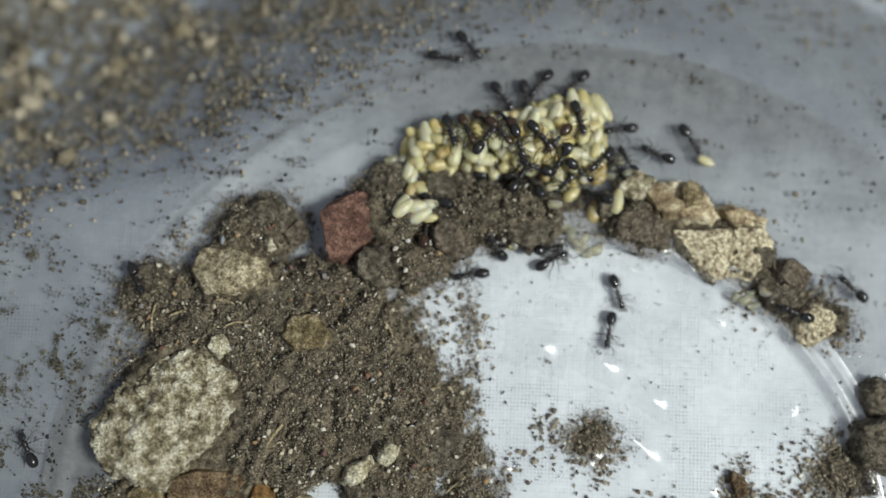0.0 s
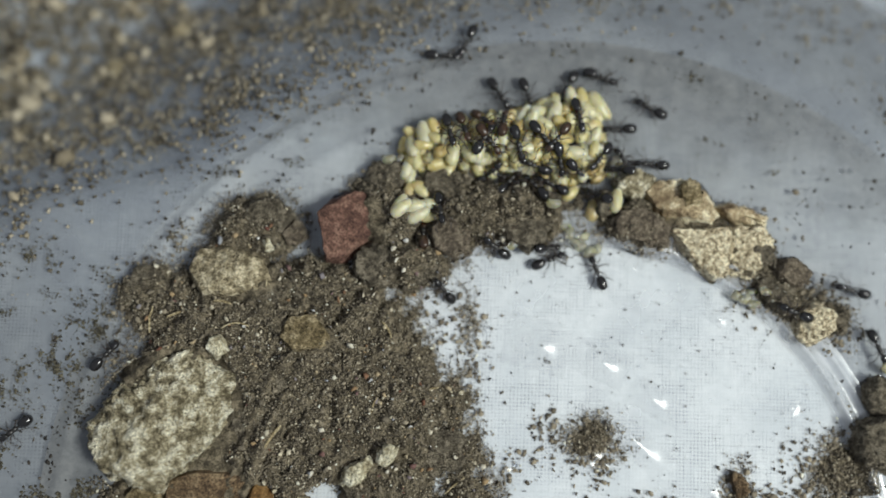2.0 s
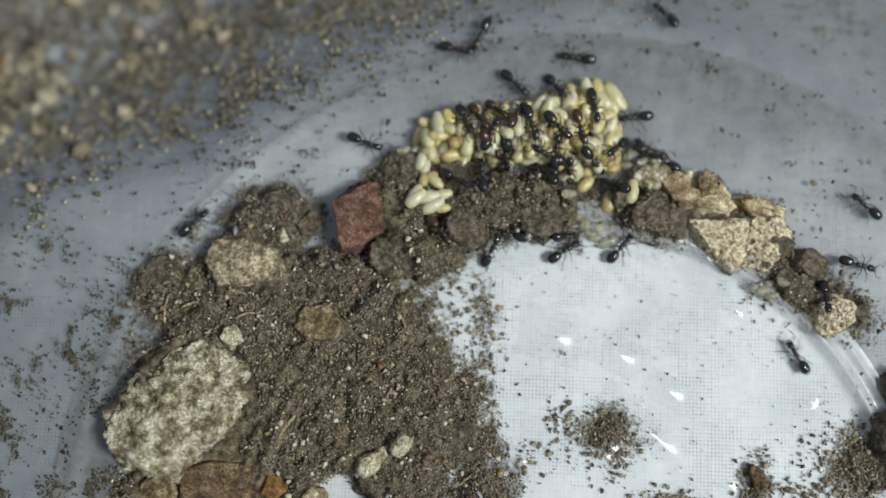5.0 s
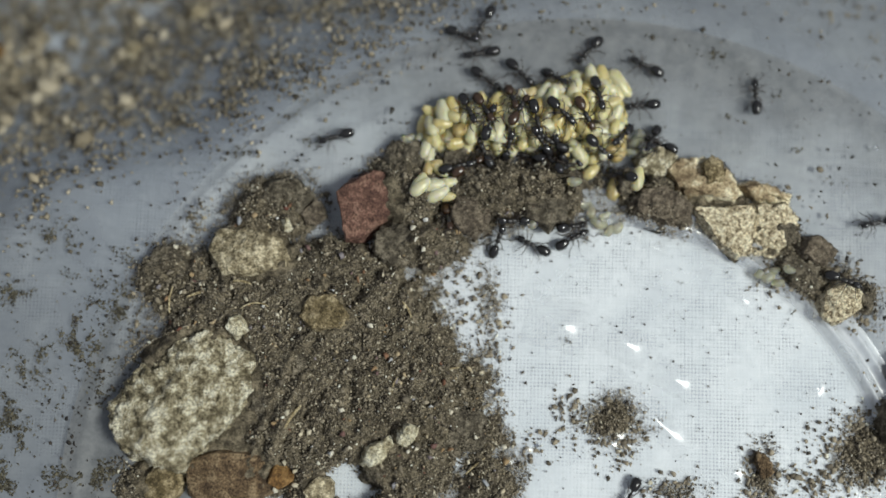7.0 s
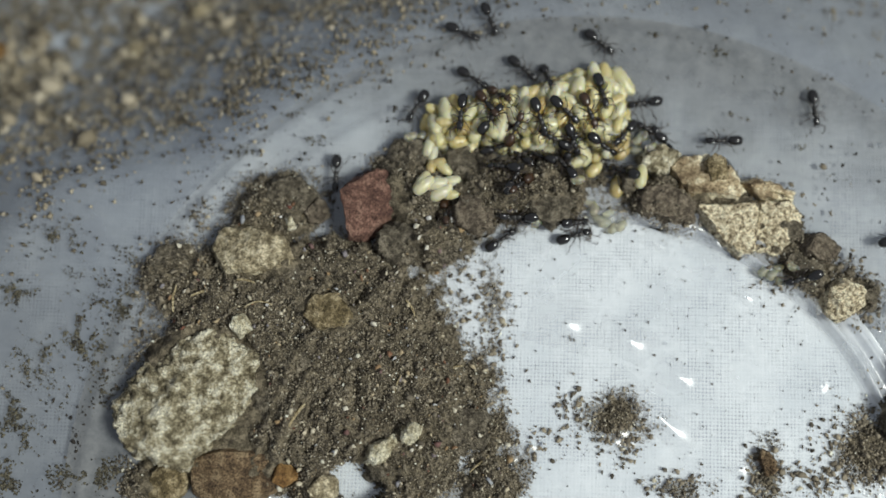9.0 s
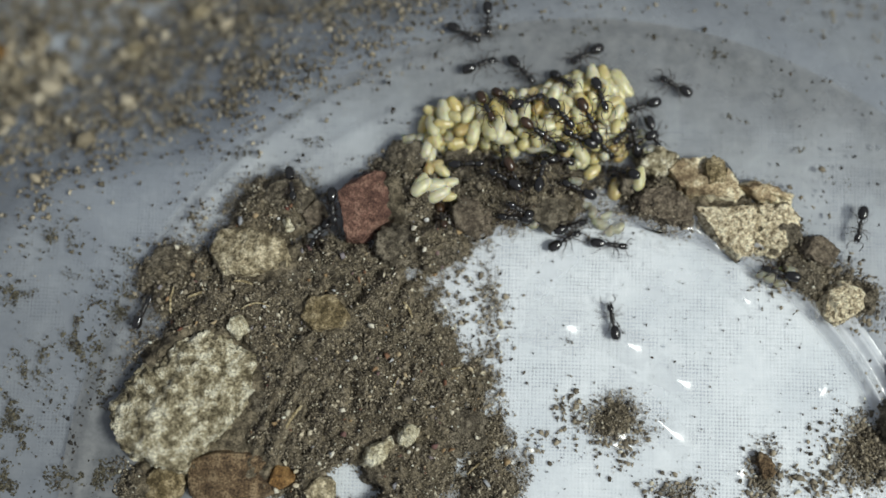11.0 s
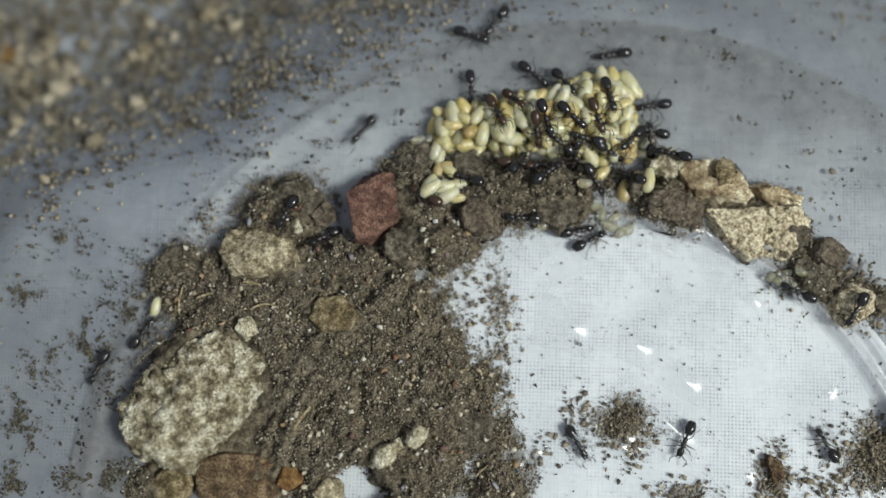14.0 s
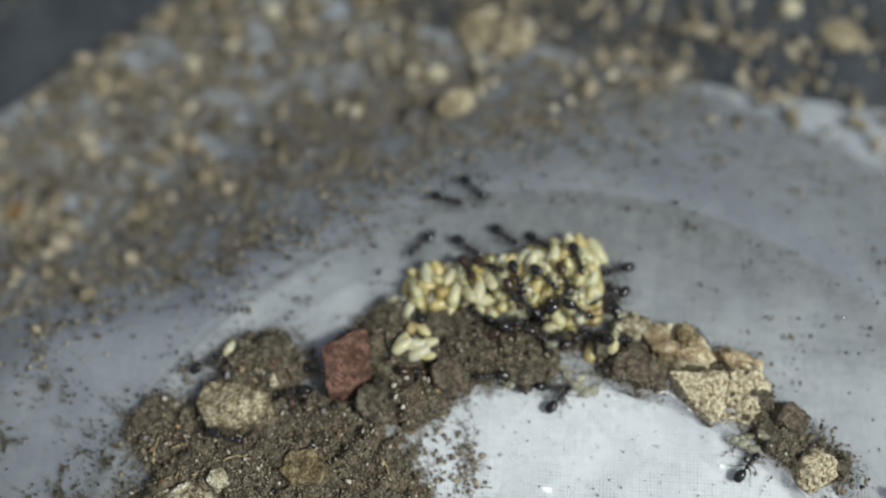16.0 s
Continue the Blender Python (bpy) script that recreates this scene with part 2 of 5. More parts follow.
BROOD = brood_material("cream_brood", (0.78, 0.73, 0.45), (0.72, 0.60, 0.27), 0.34)
BROOD_WHITE = brood_material("white_brood", (0.82, 0.80, 0.62), (0.80, 0.76, 0.50), 0.38)
BROOD_AMBER = brood_material("amber_brood", (0.55, 0.42, 0.18), (0.70, 0.58, 0.30), 0.40)
BROOD_CLEAR = brood_material("glassy_brood", (0.86, 0.84, 0.68), (0.84, 0.82, 0.68), 0.82)

# ---- shapes ----


def mesh_object(name, verts, faces, material, smooth=True):
    me = bpy.data.meshes.new(name)
    me.from_pydata([tuple(v) for v in verts], [], faces)
    me.materials.append(material)
    if smooth:
        me.polygons.foreach_set("use_smooth", [True] * len(me.polygons))
    me.update()
    return new(name, me)


def part(name, bm, material, parent, label=""):
    """Links a bmesh (in millimetres) as one mesh under a thing."""
    bmesh.ops.scale(bm, vec=(MM, MM, MM), verts=bm.verts)
    me = bpy.data.meshes.new(name)
    bm.to_mesh(me)
    bm.free()
    me.polygons.foreach_set("use_smooth", [True] * len(me.polygons))
    me.materials.append(material)
    ob = new(name, me)
    ob.parent = parent
    return tagged(ob, label)


def smoothstep(a, b, x):
    t = min(1.0, max(0.0, (x - a) / (b - a)))
    return t * t * (3 - 2 * t)


DISH_X, DISH_Y = 10.2, -20.4
R_DISC, R_FLOOR, R_TROUGH, R_WALL, R_RIM = 22.3, 37.8, 52.0, 69.5, 78.0


def dish(r, side=90.0):
    """Height of the dish's upper side at radius r; side: the bearing in degrees."""
    z = 0.60 * math.exp(-((r - R_DISC - 0.6) / 0.36) ** 2) + 0.30 * math.exp(-((r - R_DISC - 1.9) / 0.28) ** 2)
    z += 0.25 * smoothstep(R_DISC, R_DISC + 1.2, r)
    z += 0.16 * math.exp(-((r - 36.6) / 0.45) ** 2) + 0.06 * math.exp(-((r - 33.5) / 0.4) ** 2)
    brink = R_FLOOR + 9.0 * smoothstep(134, 153, abs(side))
    if r > brink:
        d = r - brink
        z -= 0.60 * (d * d / 5 if d < 2.5 else d - 1.25 if d < 15.0 else 13.75 + 1.25 - max(0.0, 17.5 - d) ** 2 / 5)
    if r > R_WALL:
        d = r - R_WALL
        z += 0.45 * d * d if d < 3 else 4.05 + 2.7 * (d - 3)
    return z


def polar(x, y):
    return math.hypot(x - DISH_X, y - DISH_Y), math.degrees(math.atan2(y - DISH_Y, x - DISH_X))


def dish_at(x, y):
    return dish(*polar(x, y))


# soil heap: ellipses (x, y, half length, half width, turn, height)
HEAP = [
    (-9.6, -5.0, 9.6, 6.3, 0, 1.60),
    (-14.3, -10.2, 8.0, 8.0, 0, 1.50),
    (-5.8, -11.4, 7.8, 9.5, 0, 1.60),
    (-12.5, 2.6, 4.0, 3.0, 15, 1.20),
    (-2.4, 3.9, 3.2, 4.0, 0, 1.70),
    (-19.0, -2.5, 3.4, 3.2, 0, 0.90),
    (3.3, -4.9, 0.4, 2.3, 0, 0.30),
    (2.3, -10.2, 1.4, 2.6, 0, 0.60),
    (12.3, -12.4, 1.9, 1.6, -20, 0.45),
    (22.8, -16.6, 0.9, 1.7, 0, 0.50),
    (30.5, -14.8, 2.3, 2.5, 0, 0.35),
    (16.5, -17.5, 1.0, 0.6, 0, 0.30),
    (3.4, -13.5, 1.5, 1.9, 0, 0.60),
    (4.8, 4.3, 7.2, 2.8, 5, 1.85),
    (15.5, 3.9, 2.8, 2.1, -8, 1.50),
    (9.3, 4.3, 1.8, 2.4, 0, 1.60),
    (21.3, 2.5, 4.6, 2.1, -25, 0.90),
    (26.1, -1.3, 3.6, 1.8, -42, 0.90),
    (29.3, -3.5, 2.3, 1.7, -30, 0.80),
    (3.0, -16.9, 2.5, 2.5, 0, 0.90),
    (-21.4, -16.9, 2.5, 1.9, 0, 0.90),
    (-1.0, 0.7, 3.2, 2.7, 0, 1.80),
    (16.3, 2.7, 2.0, 1.1, -12, 0.90),
]
HOLE = (-6.7, -17.0)              # a bare spot in the heap
# stones and clods that things may stand on: filled in as they are made
BUMPS = []
CLEAN = []


def heap_field(x, y):
    """How deep a place lies inside the heap (0 at its edge) and the heap's height there."""
    wob = 0.34 * noise.noise((x * 0.35, y * 0.35, 1.7)) + 0.36 * noise.noise((x * 0.9, y * 0.9, 4.1)) + 0.24 * noise.noise((x * 2.3, y * 2.3, 9.1))
    best, h = -9.0, 0.0
    for cx, cy, a, b, turn, top in HEAP:
        c, s = math.cos(math.radians(turn)), math.sin(math.radians(turn))
        u, v = (x - cx) * c + (y - cy) * s, -(x - cx) * s + (y - cy) * c
        d = 1 - math.hypot(u / a, v / b)
        m = d * min(a, b) / 2.2
        best = max(best, m)
        h = max(h, top * smoothstep(-0.05, 0.9, m + wob * 0.5))
    hole = math.hypot((x - HOLE[0]) / 1.7, (y - HOLE[1]) / 1.3)
    if hole < 1.6:
        best = min(best, hole - 1.15)
    return best + wob, h


def soil_height(x, y):
    m, h = heap_field(x, y)
    if m < 0:
        return 0.0
    rough = 0.28 * noise.noise((x * 0.8, y * 0.8, 0.3)) + 0.22 * noise.noise((x * 2.1, y * 2.1, 2.3)) + 0.12 * noise.noise((x * 5.0, y * 5.0, 7.7))
    d1 = noise.voronoi((x * 0.5, y * 0.5, 0.5))[0][0]
    d2 = noise.voronoi((x * 1.25, y * 1.25, 3.5))[0][0]
    lumps = 0.55 * max(0.0, 1 - (d1 / 0.8) ** 2) ** 0.5 + 0.34 * max(0.0, 1 - (d2 / 0.75) ** 2) ** 0.5 - 0.5
    return smoothstep(0, 0.35, m) * max(0.10, h + (rough + lumps) * min(1.0, 0.25 + 0.75 * h))


GRID_X, GRID_Y, GRID_STEP = -28.0, -31.0, 0.17
GRID_NX, GRID_NY = 365, 240
SOIL_GRID = [[soil_height(GRID_X + i * GRID_STEP, GRID_Y + j * GRID_STEP) for j in range(GRID_NY)] for i in range(GRID_NX)]


def soil_top(x, y):
    """Soil height from the worked-out grid."""
    i, j = round((x - GRID_X) / GRID_STEP), round((y - GRID_Y) / GRID_STEP)
    return SOIL_GRID[i][j] if 0 <= i < GRID_NX and 0 <= j < GRID_NY else 0.0


# brood mound: a ridge between two ends
BROOD_A, BROOD_B = (-0.05, 9.02), (11.94, 9.86)


def brood_mound(x, y):
    ax, ay = BROOD_A
    bx, by = BROOD_B
    L = math.hypot(bx - ax, by - ay)
    u = ((x - ax) * (bx - ax) + (y - ay) * (by - ay)) / L
    v = -(x - ax) * (by - ay) / L + (y - ay) * (bx - ax) / L
    k = min(1.0, max(0.0, u / L))
    half = 1.65 + 1.45 * smoothstep(0.3, 1.0, k)
    over = max(0.0, -u, u - L)
    d = math.hypot(v / half, over / 1.2)
    return 1.9 * max(0.0, 1 - d * d) ** 0.5 * (0.75 + 0.25 * math.sin(math.pi * k)) if d < 1 else 0.0


def ground(x, y):
    """Height of whatever lies uppermost and still at a place."""
    z = dish_at(x, y) + max(soil_top(x, y), brood_mound(x, y))
    for bx, by, a, b, turn, top, base in BUMPS:
        c, s = math.cos(turn), math.sin(turn)
        u, v = (x - bx) * c + (y - by) * s, -(x - bx) * s + (y - by) * c
        d = (u / a) ** 2 + (v / b) ** 2
        if d < 1:
            z = max(z, base + top * (1 - d) ** 0.35)
    return z


# ---- the setting ----
def sheet(name, material, z, half, cx=0.0, cy=0.0):
    v = [(cx - half, cy - half, z), (cx + half, cy - half, z), (cx + half, cy + half, z), (cx - half, cy + half, z)]
    return mesh_object(name, np.array(v) * MM, [(0, 1, 2, 3)], material, False)


tagged(sheet("ground", TABLE, -12.6, 900.0), "dark grey table top under the dish", "table top", kind="structure")


def cloth():
    """A white cloth draped under the dish; its hem runs straight across the far side."""
    verts, faces = [], []
    rings, seg = 110, 360
    cx, cy = DISH_X - 3.0, DISH_Y
    for i in range(rings + 1):
        for j in range(seg):
            a = 2 * math.pi * j / seg
            c, w = math.cos(a), math.sin(a)
            reach = 67.5 + 1.0 * math.sin(5 * a + 1)
            if w > 0.2:
                hem = (36.7 - 0.19 * (cx + 1) - cy + 0.5 * math.sin(9 * a)) / (w + 0.19 * c)
                reach += (min(reach, hem) - reach) * smoothstep(104.5, 100.0, math.degrees(a))
            r = reach * i / rings
            x, y = cx + r * c, cy + r * w
            z = dish_at(x, y) if r > R_DISC + 4 else 0.0
            z += -0.16 + 0.06 * noise.noise((x * 0.12, y * 0.12, 3.0)) - 0.40 * smoothstep(R_DISC, R_DISC + 6, r)
            verts.append((x * MM, y * MM, z * MM))
    for i in range(rings):
        for j in range(seg):
            a, b = i * seg + j, i * seg + (j + 1) % seg
            faces.append((a, b, b + seg, a + seg))
    return mesh_object("cloth", verts, faces, CLOTH)


tagged(cloth(), "white plain woven cloth lying under the clear dish", "cloth", kind="structure")


def turned(name, r0, r1, steps, material, parent, label="", lift=None):
    """A turned band of the dish."""
    seg = 300
    verts, faces = [], []
    for i in range(steps + 1):
        r = r0 + (r1 - r0) * i / steps
        for j in range(seg):
            a = 2 * math.pi * j / seg - math.pi
            z = dish(r, math.degrees(a)) + (lift(r) if lift else 0.0)
            verts.append(((DISH_X + r * math.cos(a)) * MM, (DISH_Y + r * math.sin(a)) * MM, z * MM))
    for i in range(steps):
        for j in range(seg):
            a, b = i * seg + j, i * seg + (j + 1) % seg
            faces.append((a, a + seg, b + seg, b))
    ob = mesh_object(name, verts, faces, material)
    ob.parent = parent
    return tagged(ob, label)


plastic_dish = tagged(new("plastic_dish"), "round clear plastic dish with a raised middle, dirty with soil", "dish")
turned("dish_floor", 0.05, R_DISC, 40, PLASTIC_FLOOR, plastic_dish, "clear flat middle of the dish")
turned("dish_ridge", R_DISC, R_DISC + 2.6, 40, PLASTIC_RIDGE, plastic_dish, "raised double ridge of clear plastic")
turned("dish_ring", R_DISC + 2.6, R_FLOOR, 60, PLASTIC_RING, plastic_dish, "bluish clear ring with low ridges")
turned("dish_slope", R_FLOOR, R_TROUGH, 40, PLASTIC_WALL, plastic_dish, "scuffed clear slope falling to the trough")
turned("dish_trough", R_TROUGH, R_WALL, 30, PLASTIC_TROUGH, plastic_dish, "dusty clear trough round the raised middle")
turned("dish_wall", R_WALL, R_RIM, 30, PLASTIC_TROUGH, plastic_dish, "flaring scuffed clear wall")
turned("dish_rim", R_RIM, R_RIM + 0.8, 12, PLASTIC_WALL, plastic_dish, "rounded rim", lambda r: -2.7 * (r - R_RIM) + 0.8 * math.sin(math.pi * min(1.0, (r - R_RIM) / 0.8)) ** 0.5)

# ---- soil ----


def soil_heap():
    index, verts, faces = {}, [], []
    for i in range(GRID_NX):
        for j in range(GRID_NY):
            h = SOIL_GRID[i][j]
            if h > 0:
                x, y = GRID_X + i * GRID_STEP, GRID_Y + j * GRID_STEP
                index[i, j] = len(verts)
                jit = 0.05 * noise.noise((x * 9, y * 9, 1.0))
                verts.append(((x + jit) * MM, (y - jit) * MM, (dish_at(x, y) + h - 0.1) * MM))
    for (i, j), a in index.items():
        q = (a, index.get((i + 1, j)), index.get((i + 1, j + 1)), index.get((i, j + 1)))
        if None not in q:
            faces.append(q)
    return mesh_object("soil_heap", verts, faces, SOIL)


tagged(soil_heap(), "heap of dark crumbly soil on the dish floor", "soil", kind="stuff")

ICO = [(0, 0, 1), (0.894, 0, 0.447), (0.276, 0.851, 0.447), (-0.724, 0.526, 0.447), (-0.724, -0.526, 0.447), (0.276, -0.851, 0.447),
       (0.724, 0.526, -0.447), (-0.276, 0.851, -0.447), (-0.894, 0, -0.447), (-0.276, -0.851, -0.447), (0.724, -0.526, -0.447), (0, 0, -1)]
ICO = np.array(ICO)
ICO_F = np.array([f for k in range(5) for f in ((0, 1 + k, 1 + (k + 1) % 5), (1 + k, 6 + k, 1 + (k + 1) % 5), (1 + (k + 1) % 5, 6 + k, 6 + (k + 1) % 5), (6 + k, 11, 6 + (k + 1) % 5))])


def grains(name, places, material, label, category="soil grains", sink=0.3, flat=1.0):
    """Loose grains in one mesh; places: x, y, z of the support, size."""
    rng = np.random.default_rng(len(places) + len(name))
    P = np.array(places)
    n = len(P)
    rot = rng.normal(size=(n, 4))
    rot /= np.linalg.norm(rot, axis=1)[:, None]
    w, x, y, z = rot.T
    R = np.stack([1 - 2 * (y * y + z * z), 2 * (x * y - w * z), 2 * (x * z + w * y), 2 * (x * y + w * z), 1 - 2 * (x * x + z * z), 2 * (y * z - w * x), 2 * (x * z - w * y), 2 * (y * z + w * x), 1 - 2 * (x * x + y * y)], 1).reshape(n, 3, 3)
    shape = ICO[None] * rng.uniform(0.35, 1.5, (n, 12, 1)) * rng.uniform(0.45, 1.25, (n, 1, 3))
    v = np.einsum("nij,nkj->nki", R, shape) * P[:, 3][:, None, None]
    v[:, :, 2] *= flat
    v += P[:, None, :3]
    v[:, :, 2] += (P[:, 3] * flat * (1 - 2 * sink))[:, None]
    faces = (ICO_F[None] + 12 * np.arange(n)[:, None, None]).reshape(-1, 3)
    me = bpy.data.meshes.new(name)
    me.vertices.add(n * 12)
    me.vertices.foreach_set("co", (v * MM).ravel())
    me.loops.add(len(faces) * 3)
    me.loops.foreach_set("vertex_index", faces.ravel().astype(np.int32))
    me.polygons.add(len(faces))
    me.polygons.foreach_set("loop_start", np.arange(0, len(faces) * 3, 3, dtype=np.int32))
    me.materials.append(material)
    me.update(calc_edges=True)
    return tagged(new(name, me), label, category, kind="stuff")


rand = random.Random(5)


def patch_grains(patches, smin, smax):
    """patches: x, y, half length, half width, count."""
    out = []
    for cx, cy, a, b, n in patches:
        for _ in range(n):
            x, y = rand.gauss(cx, a * 0.55), rand.gauss(cy, b * 0.55)
            if heap_field(x, y)[0] > 0.2:
                continue
            out.append((x, y, dish_at(x, y), smin + (smax - smin) * rand.random() ** 2))
    return out


grains("scattered_crumbs", patch_grains([
    (12.5, -13.0, 2.5, 2.3, 230),
    (8.8, -12.0, 1.3, 1.9, 90),
    (6.3, -14.2, 1.7, 1.7, 70),
    (29.7, -14.6, 3.2, 3.0, 480),
    (27.2, -16.6, 2.5, 1.7, 160),
    (22.6, -16.6, 1.5, 1.9, 170),
    (16.3, -17.2, 1.9, 0.9, 100),
    (3.5, -7.0, 1.7, 5.1, 130),
    (1.3, -4.1, 1.5, 2.1, 90),
    (-22.3, -5.8, 0.9, 2.6, 60),
    (-18.0, 2.3, 0.8, 1.3, 60),
    (13.0, -14.6, 0.8, 1.3, 60),
    (21.4, 3.4, 5.5, 1.7, 220),
    (27.4, -2.5, 4.6, 1.7, 230),
    (30.6, -4.9, 1.7, 1.3, 70),
    (16.8, 1.7, 1.5, 0.4, 60),
], 0.06, 0.24), GRAIN, "loose soil crumbs scattered on the clear floor", flat=0.55)


OLIVE_GRAIN = crumbs("olive_soil_grains", [(0.0, (0.030, 0.026, 0.018)), (0.5, (0.085, 0.075, 0.050)), (1.0, (0.17, 0.15, 0.10))])


def smudges(patches):
    """Ragged smears of fine soil; patches: x, y, half length, half width, turn, count."""
    r = random.Random(77)
    out = []
    for cx, cy, a, b, turn, n in patches:
        c, w = math.cos(math.radians(turn)), math.sin(math.radians(turn))
        while n > 0:
            u, v = r.gauss(0, a * 0.5), r.gauss(0, b * 0.5)
            x, y = cx + u * c - v * w, cy + u * w + v * c
            if noise.noise((x * 1.1, y * 1.1, 61.5)) + 0.6 * noise.noise((x * 2.7, y * 2.7, 3.5)) < r.uniform(-0.25, 0.35):
                n -= 0.25
                continue
            n -= 1
            out.append((x, y, dish_at(x, y), 0.035 + 0.10 * r.random() ** 2))
    return out


grains("soil_smears", smudges([
    (-26.2, -6.6, 1.6, 2.4, 10, 800), (-24.9, -3.6, 1.1, 1.6, 0, 150), (-31.1, -12.8, 1.4, 2.8, 5, 800), (-25.7, -16.3, 2.7, 0.9, 8, 900),
    (-23.2, -4.0, 0.9, 1.4, -30, 380), (-27.2, -1.7, 1.2, 1.0, 0, 60), (-28.8, 0.8, 2.0, 1.2, 0, 260), (-29.8, -8.1, 1.6, 1.6, 20, 420),
    (-24.4, -0.4, 1.2, 0.8, 0, 90), (-27.9, -11.0, 1.4, 1.3, 0, 70), (-22.7, -1.8, 0.8, 0.9, 0, 80), (-31.2, -17.2, 1.2, 1.7, 0, 500),
    (-24.6, -10.4, 0.8, 1.6, 10, 110), (-31.6, -3.4, 1.6, 0.8, 5, 330), (-23.0, -8.2, 0.8, 1.5, -20, 130), (-18.4, 2.4, 0.5, 1.0, -10, 70),
    (-14.6, 7.2, 1.5, 0.7, 20, 60), (-9.6, 8.0, 1.3, 0.5, 0, 60), (-11.2, 9.8, 1.0, 0.6, 0, 30), (21.4, 9.7, 1.1, 0.3, -20, 45),
    (25.9, 7.2, 0.7, 0.3, 10, 30), (20.3, 14.5, 0.9, 0.4, 0, 35), (11.1, 16.7, 1.5, 0.5, 10, 40), (24.6, 11.6, 0.7, 0.5, 0, 30), (15.6, 16.0, 1.0, 0.4, 0, 25), (29.0, 5.0, 0.8, 0.4, 0, 20), (9.2, -6.75, 0.4, 0.3, 0, 45),
]), OLIVE_GRAIN, "dark olive soil smeared on the plastic ring", flat=0.5)


def clumped(n, accept, smin, smax, seed):
    r = random.Random(seed)
    out = []
    while len(out) < n:
        x, y = r.uniform(-52, 58), r.uniform(-32, 50)
        if accept(x, y) < r.random():
            continue
        out.append((x, y, dish_at(x, y), smin + (smax - smin) * r.random() ** 2.5))
    return out


def on_wall(x, y):
    """Grain density on the slope and in the trough: thick on the far side, thin beside."""
    r, a = polar(x, y)
    inner = 38.2 + 7.0 * smoothstep(129, 146, a) + 2.5 * smoothstep(112, 96, a)
    if r < inner - 4 or r > R_WALL - 0.3 or a < 0:
        return 0.0
    side = (0.10 + 0.90 * smoothstep(68, 100, a)) * (1 - 0.85 * smoothstep(141, 155, a))
    side *= 1 - 0.6 * smoothstep(51, 54, r) * smoothstep(103, 98, a)
    clump = 0.62 + 0.55 * noise.noise((x * 0.28, y * 0.28, 5.5)) + 0.75 * noise.noise((x * 0.85, y * 0.85, 8.5))
    return max(0.0, clump) * side * (0.12 * smoothstep(inner - 4, inner - 1, r) + 0.88 * smoothstep(inner - 1.5, inner + 5.5, r))


WALL_CLOD = crumbs("tan_soil_lumps", [(0.0, (0.10, 0.085, 0.06)), (0.30, (0.24, 0.20, 0.135)), (0.65, (0.40, 0.34, 0.24)), (0.90, (0.49, 0.43, 0.32)), (1.0, (0.64, 0.58, 0.46))])


def in_trough(x, y):
    """Soil lumps lie thickest in the far part of the trough."""
    r, a = polar(x, y)
    if r < 44.0 or r > R_WALL - 0.5 or a < 0:
        return 0.0
    clump = 0.45 + 0.9 * noise.noise((x * 0.3, y * 0.3, 45.5))
    return max(0.0, clump) * smoothstep(45.0, 57.0, r) * (1 - 0.75 * smoothstep(140, 156, a)) * (0.4 + 0.6 * smoothstep(50, 92, a))


grains("trough_lumps", clumped(2600, in_trough, 0.14, 0.80, 13), WALL_CLOD, "tan and grey soil lumps lying in the dish's trough", "soil lumps")
grains("slope_soil", clumped(52000, on_wall, 0.035, 0.24, 3), TAN_GRAIN, "tan and brown soil grains on the dish's slope")


def on_ring(x, y):
    r, a = polar(x, y)
    if r < R_DISC + 1 or r > 40 or heap_field(x, y)[0] > 0:
        return 0.0
    clump = max(0.0, 0.15 + 1.2 * noise.noise((x * 0.6, y * 0.6, 15.5))) + 0.1
    return clump * (0.35 + 0.65 * smoothstep(120, 165, abs(a))) * (1.6 if a > 150 or a < 0 else 1.0)


grains("ring_crumbs", clumped(2500, on_ring, 0.03, 0.17, 4), DARK_GRAIN, "small dark crumbs sprinkled on the plastic ring", flat=0.6)


def on_disc(x, y):
    r, a = polar(x, y)
    return 0.0 if r > R_DISC else 0.45 + max(0.0, noise.noise((x * 0.3, y * 0.3, 25.5)))


grains("disc_specks", clumped(1500, on_disc, 0.022, 0.105, 6), DARK_GRAIN, "fine dark specks on the clear middle", flat=0.4)


def outside(x, y):
    r, a = polar(x, y)
    return 0.0 if r < R_RIM + 2 else 0.5 + noise.noise((x * 0.2, y * 0.2, 35.5))


spill = [(x, y, -12.6, s * 1.6) for x, y, z, s in clumped(120, outside, 0.2, 0.9, 8)]
grains("spilt_soil", spill, TAN_GRAIN, "soil grains spilt on the table round the dish")

# ---- stones, clods and bark ----


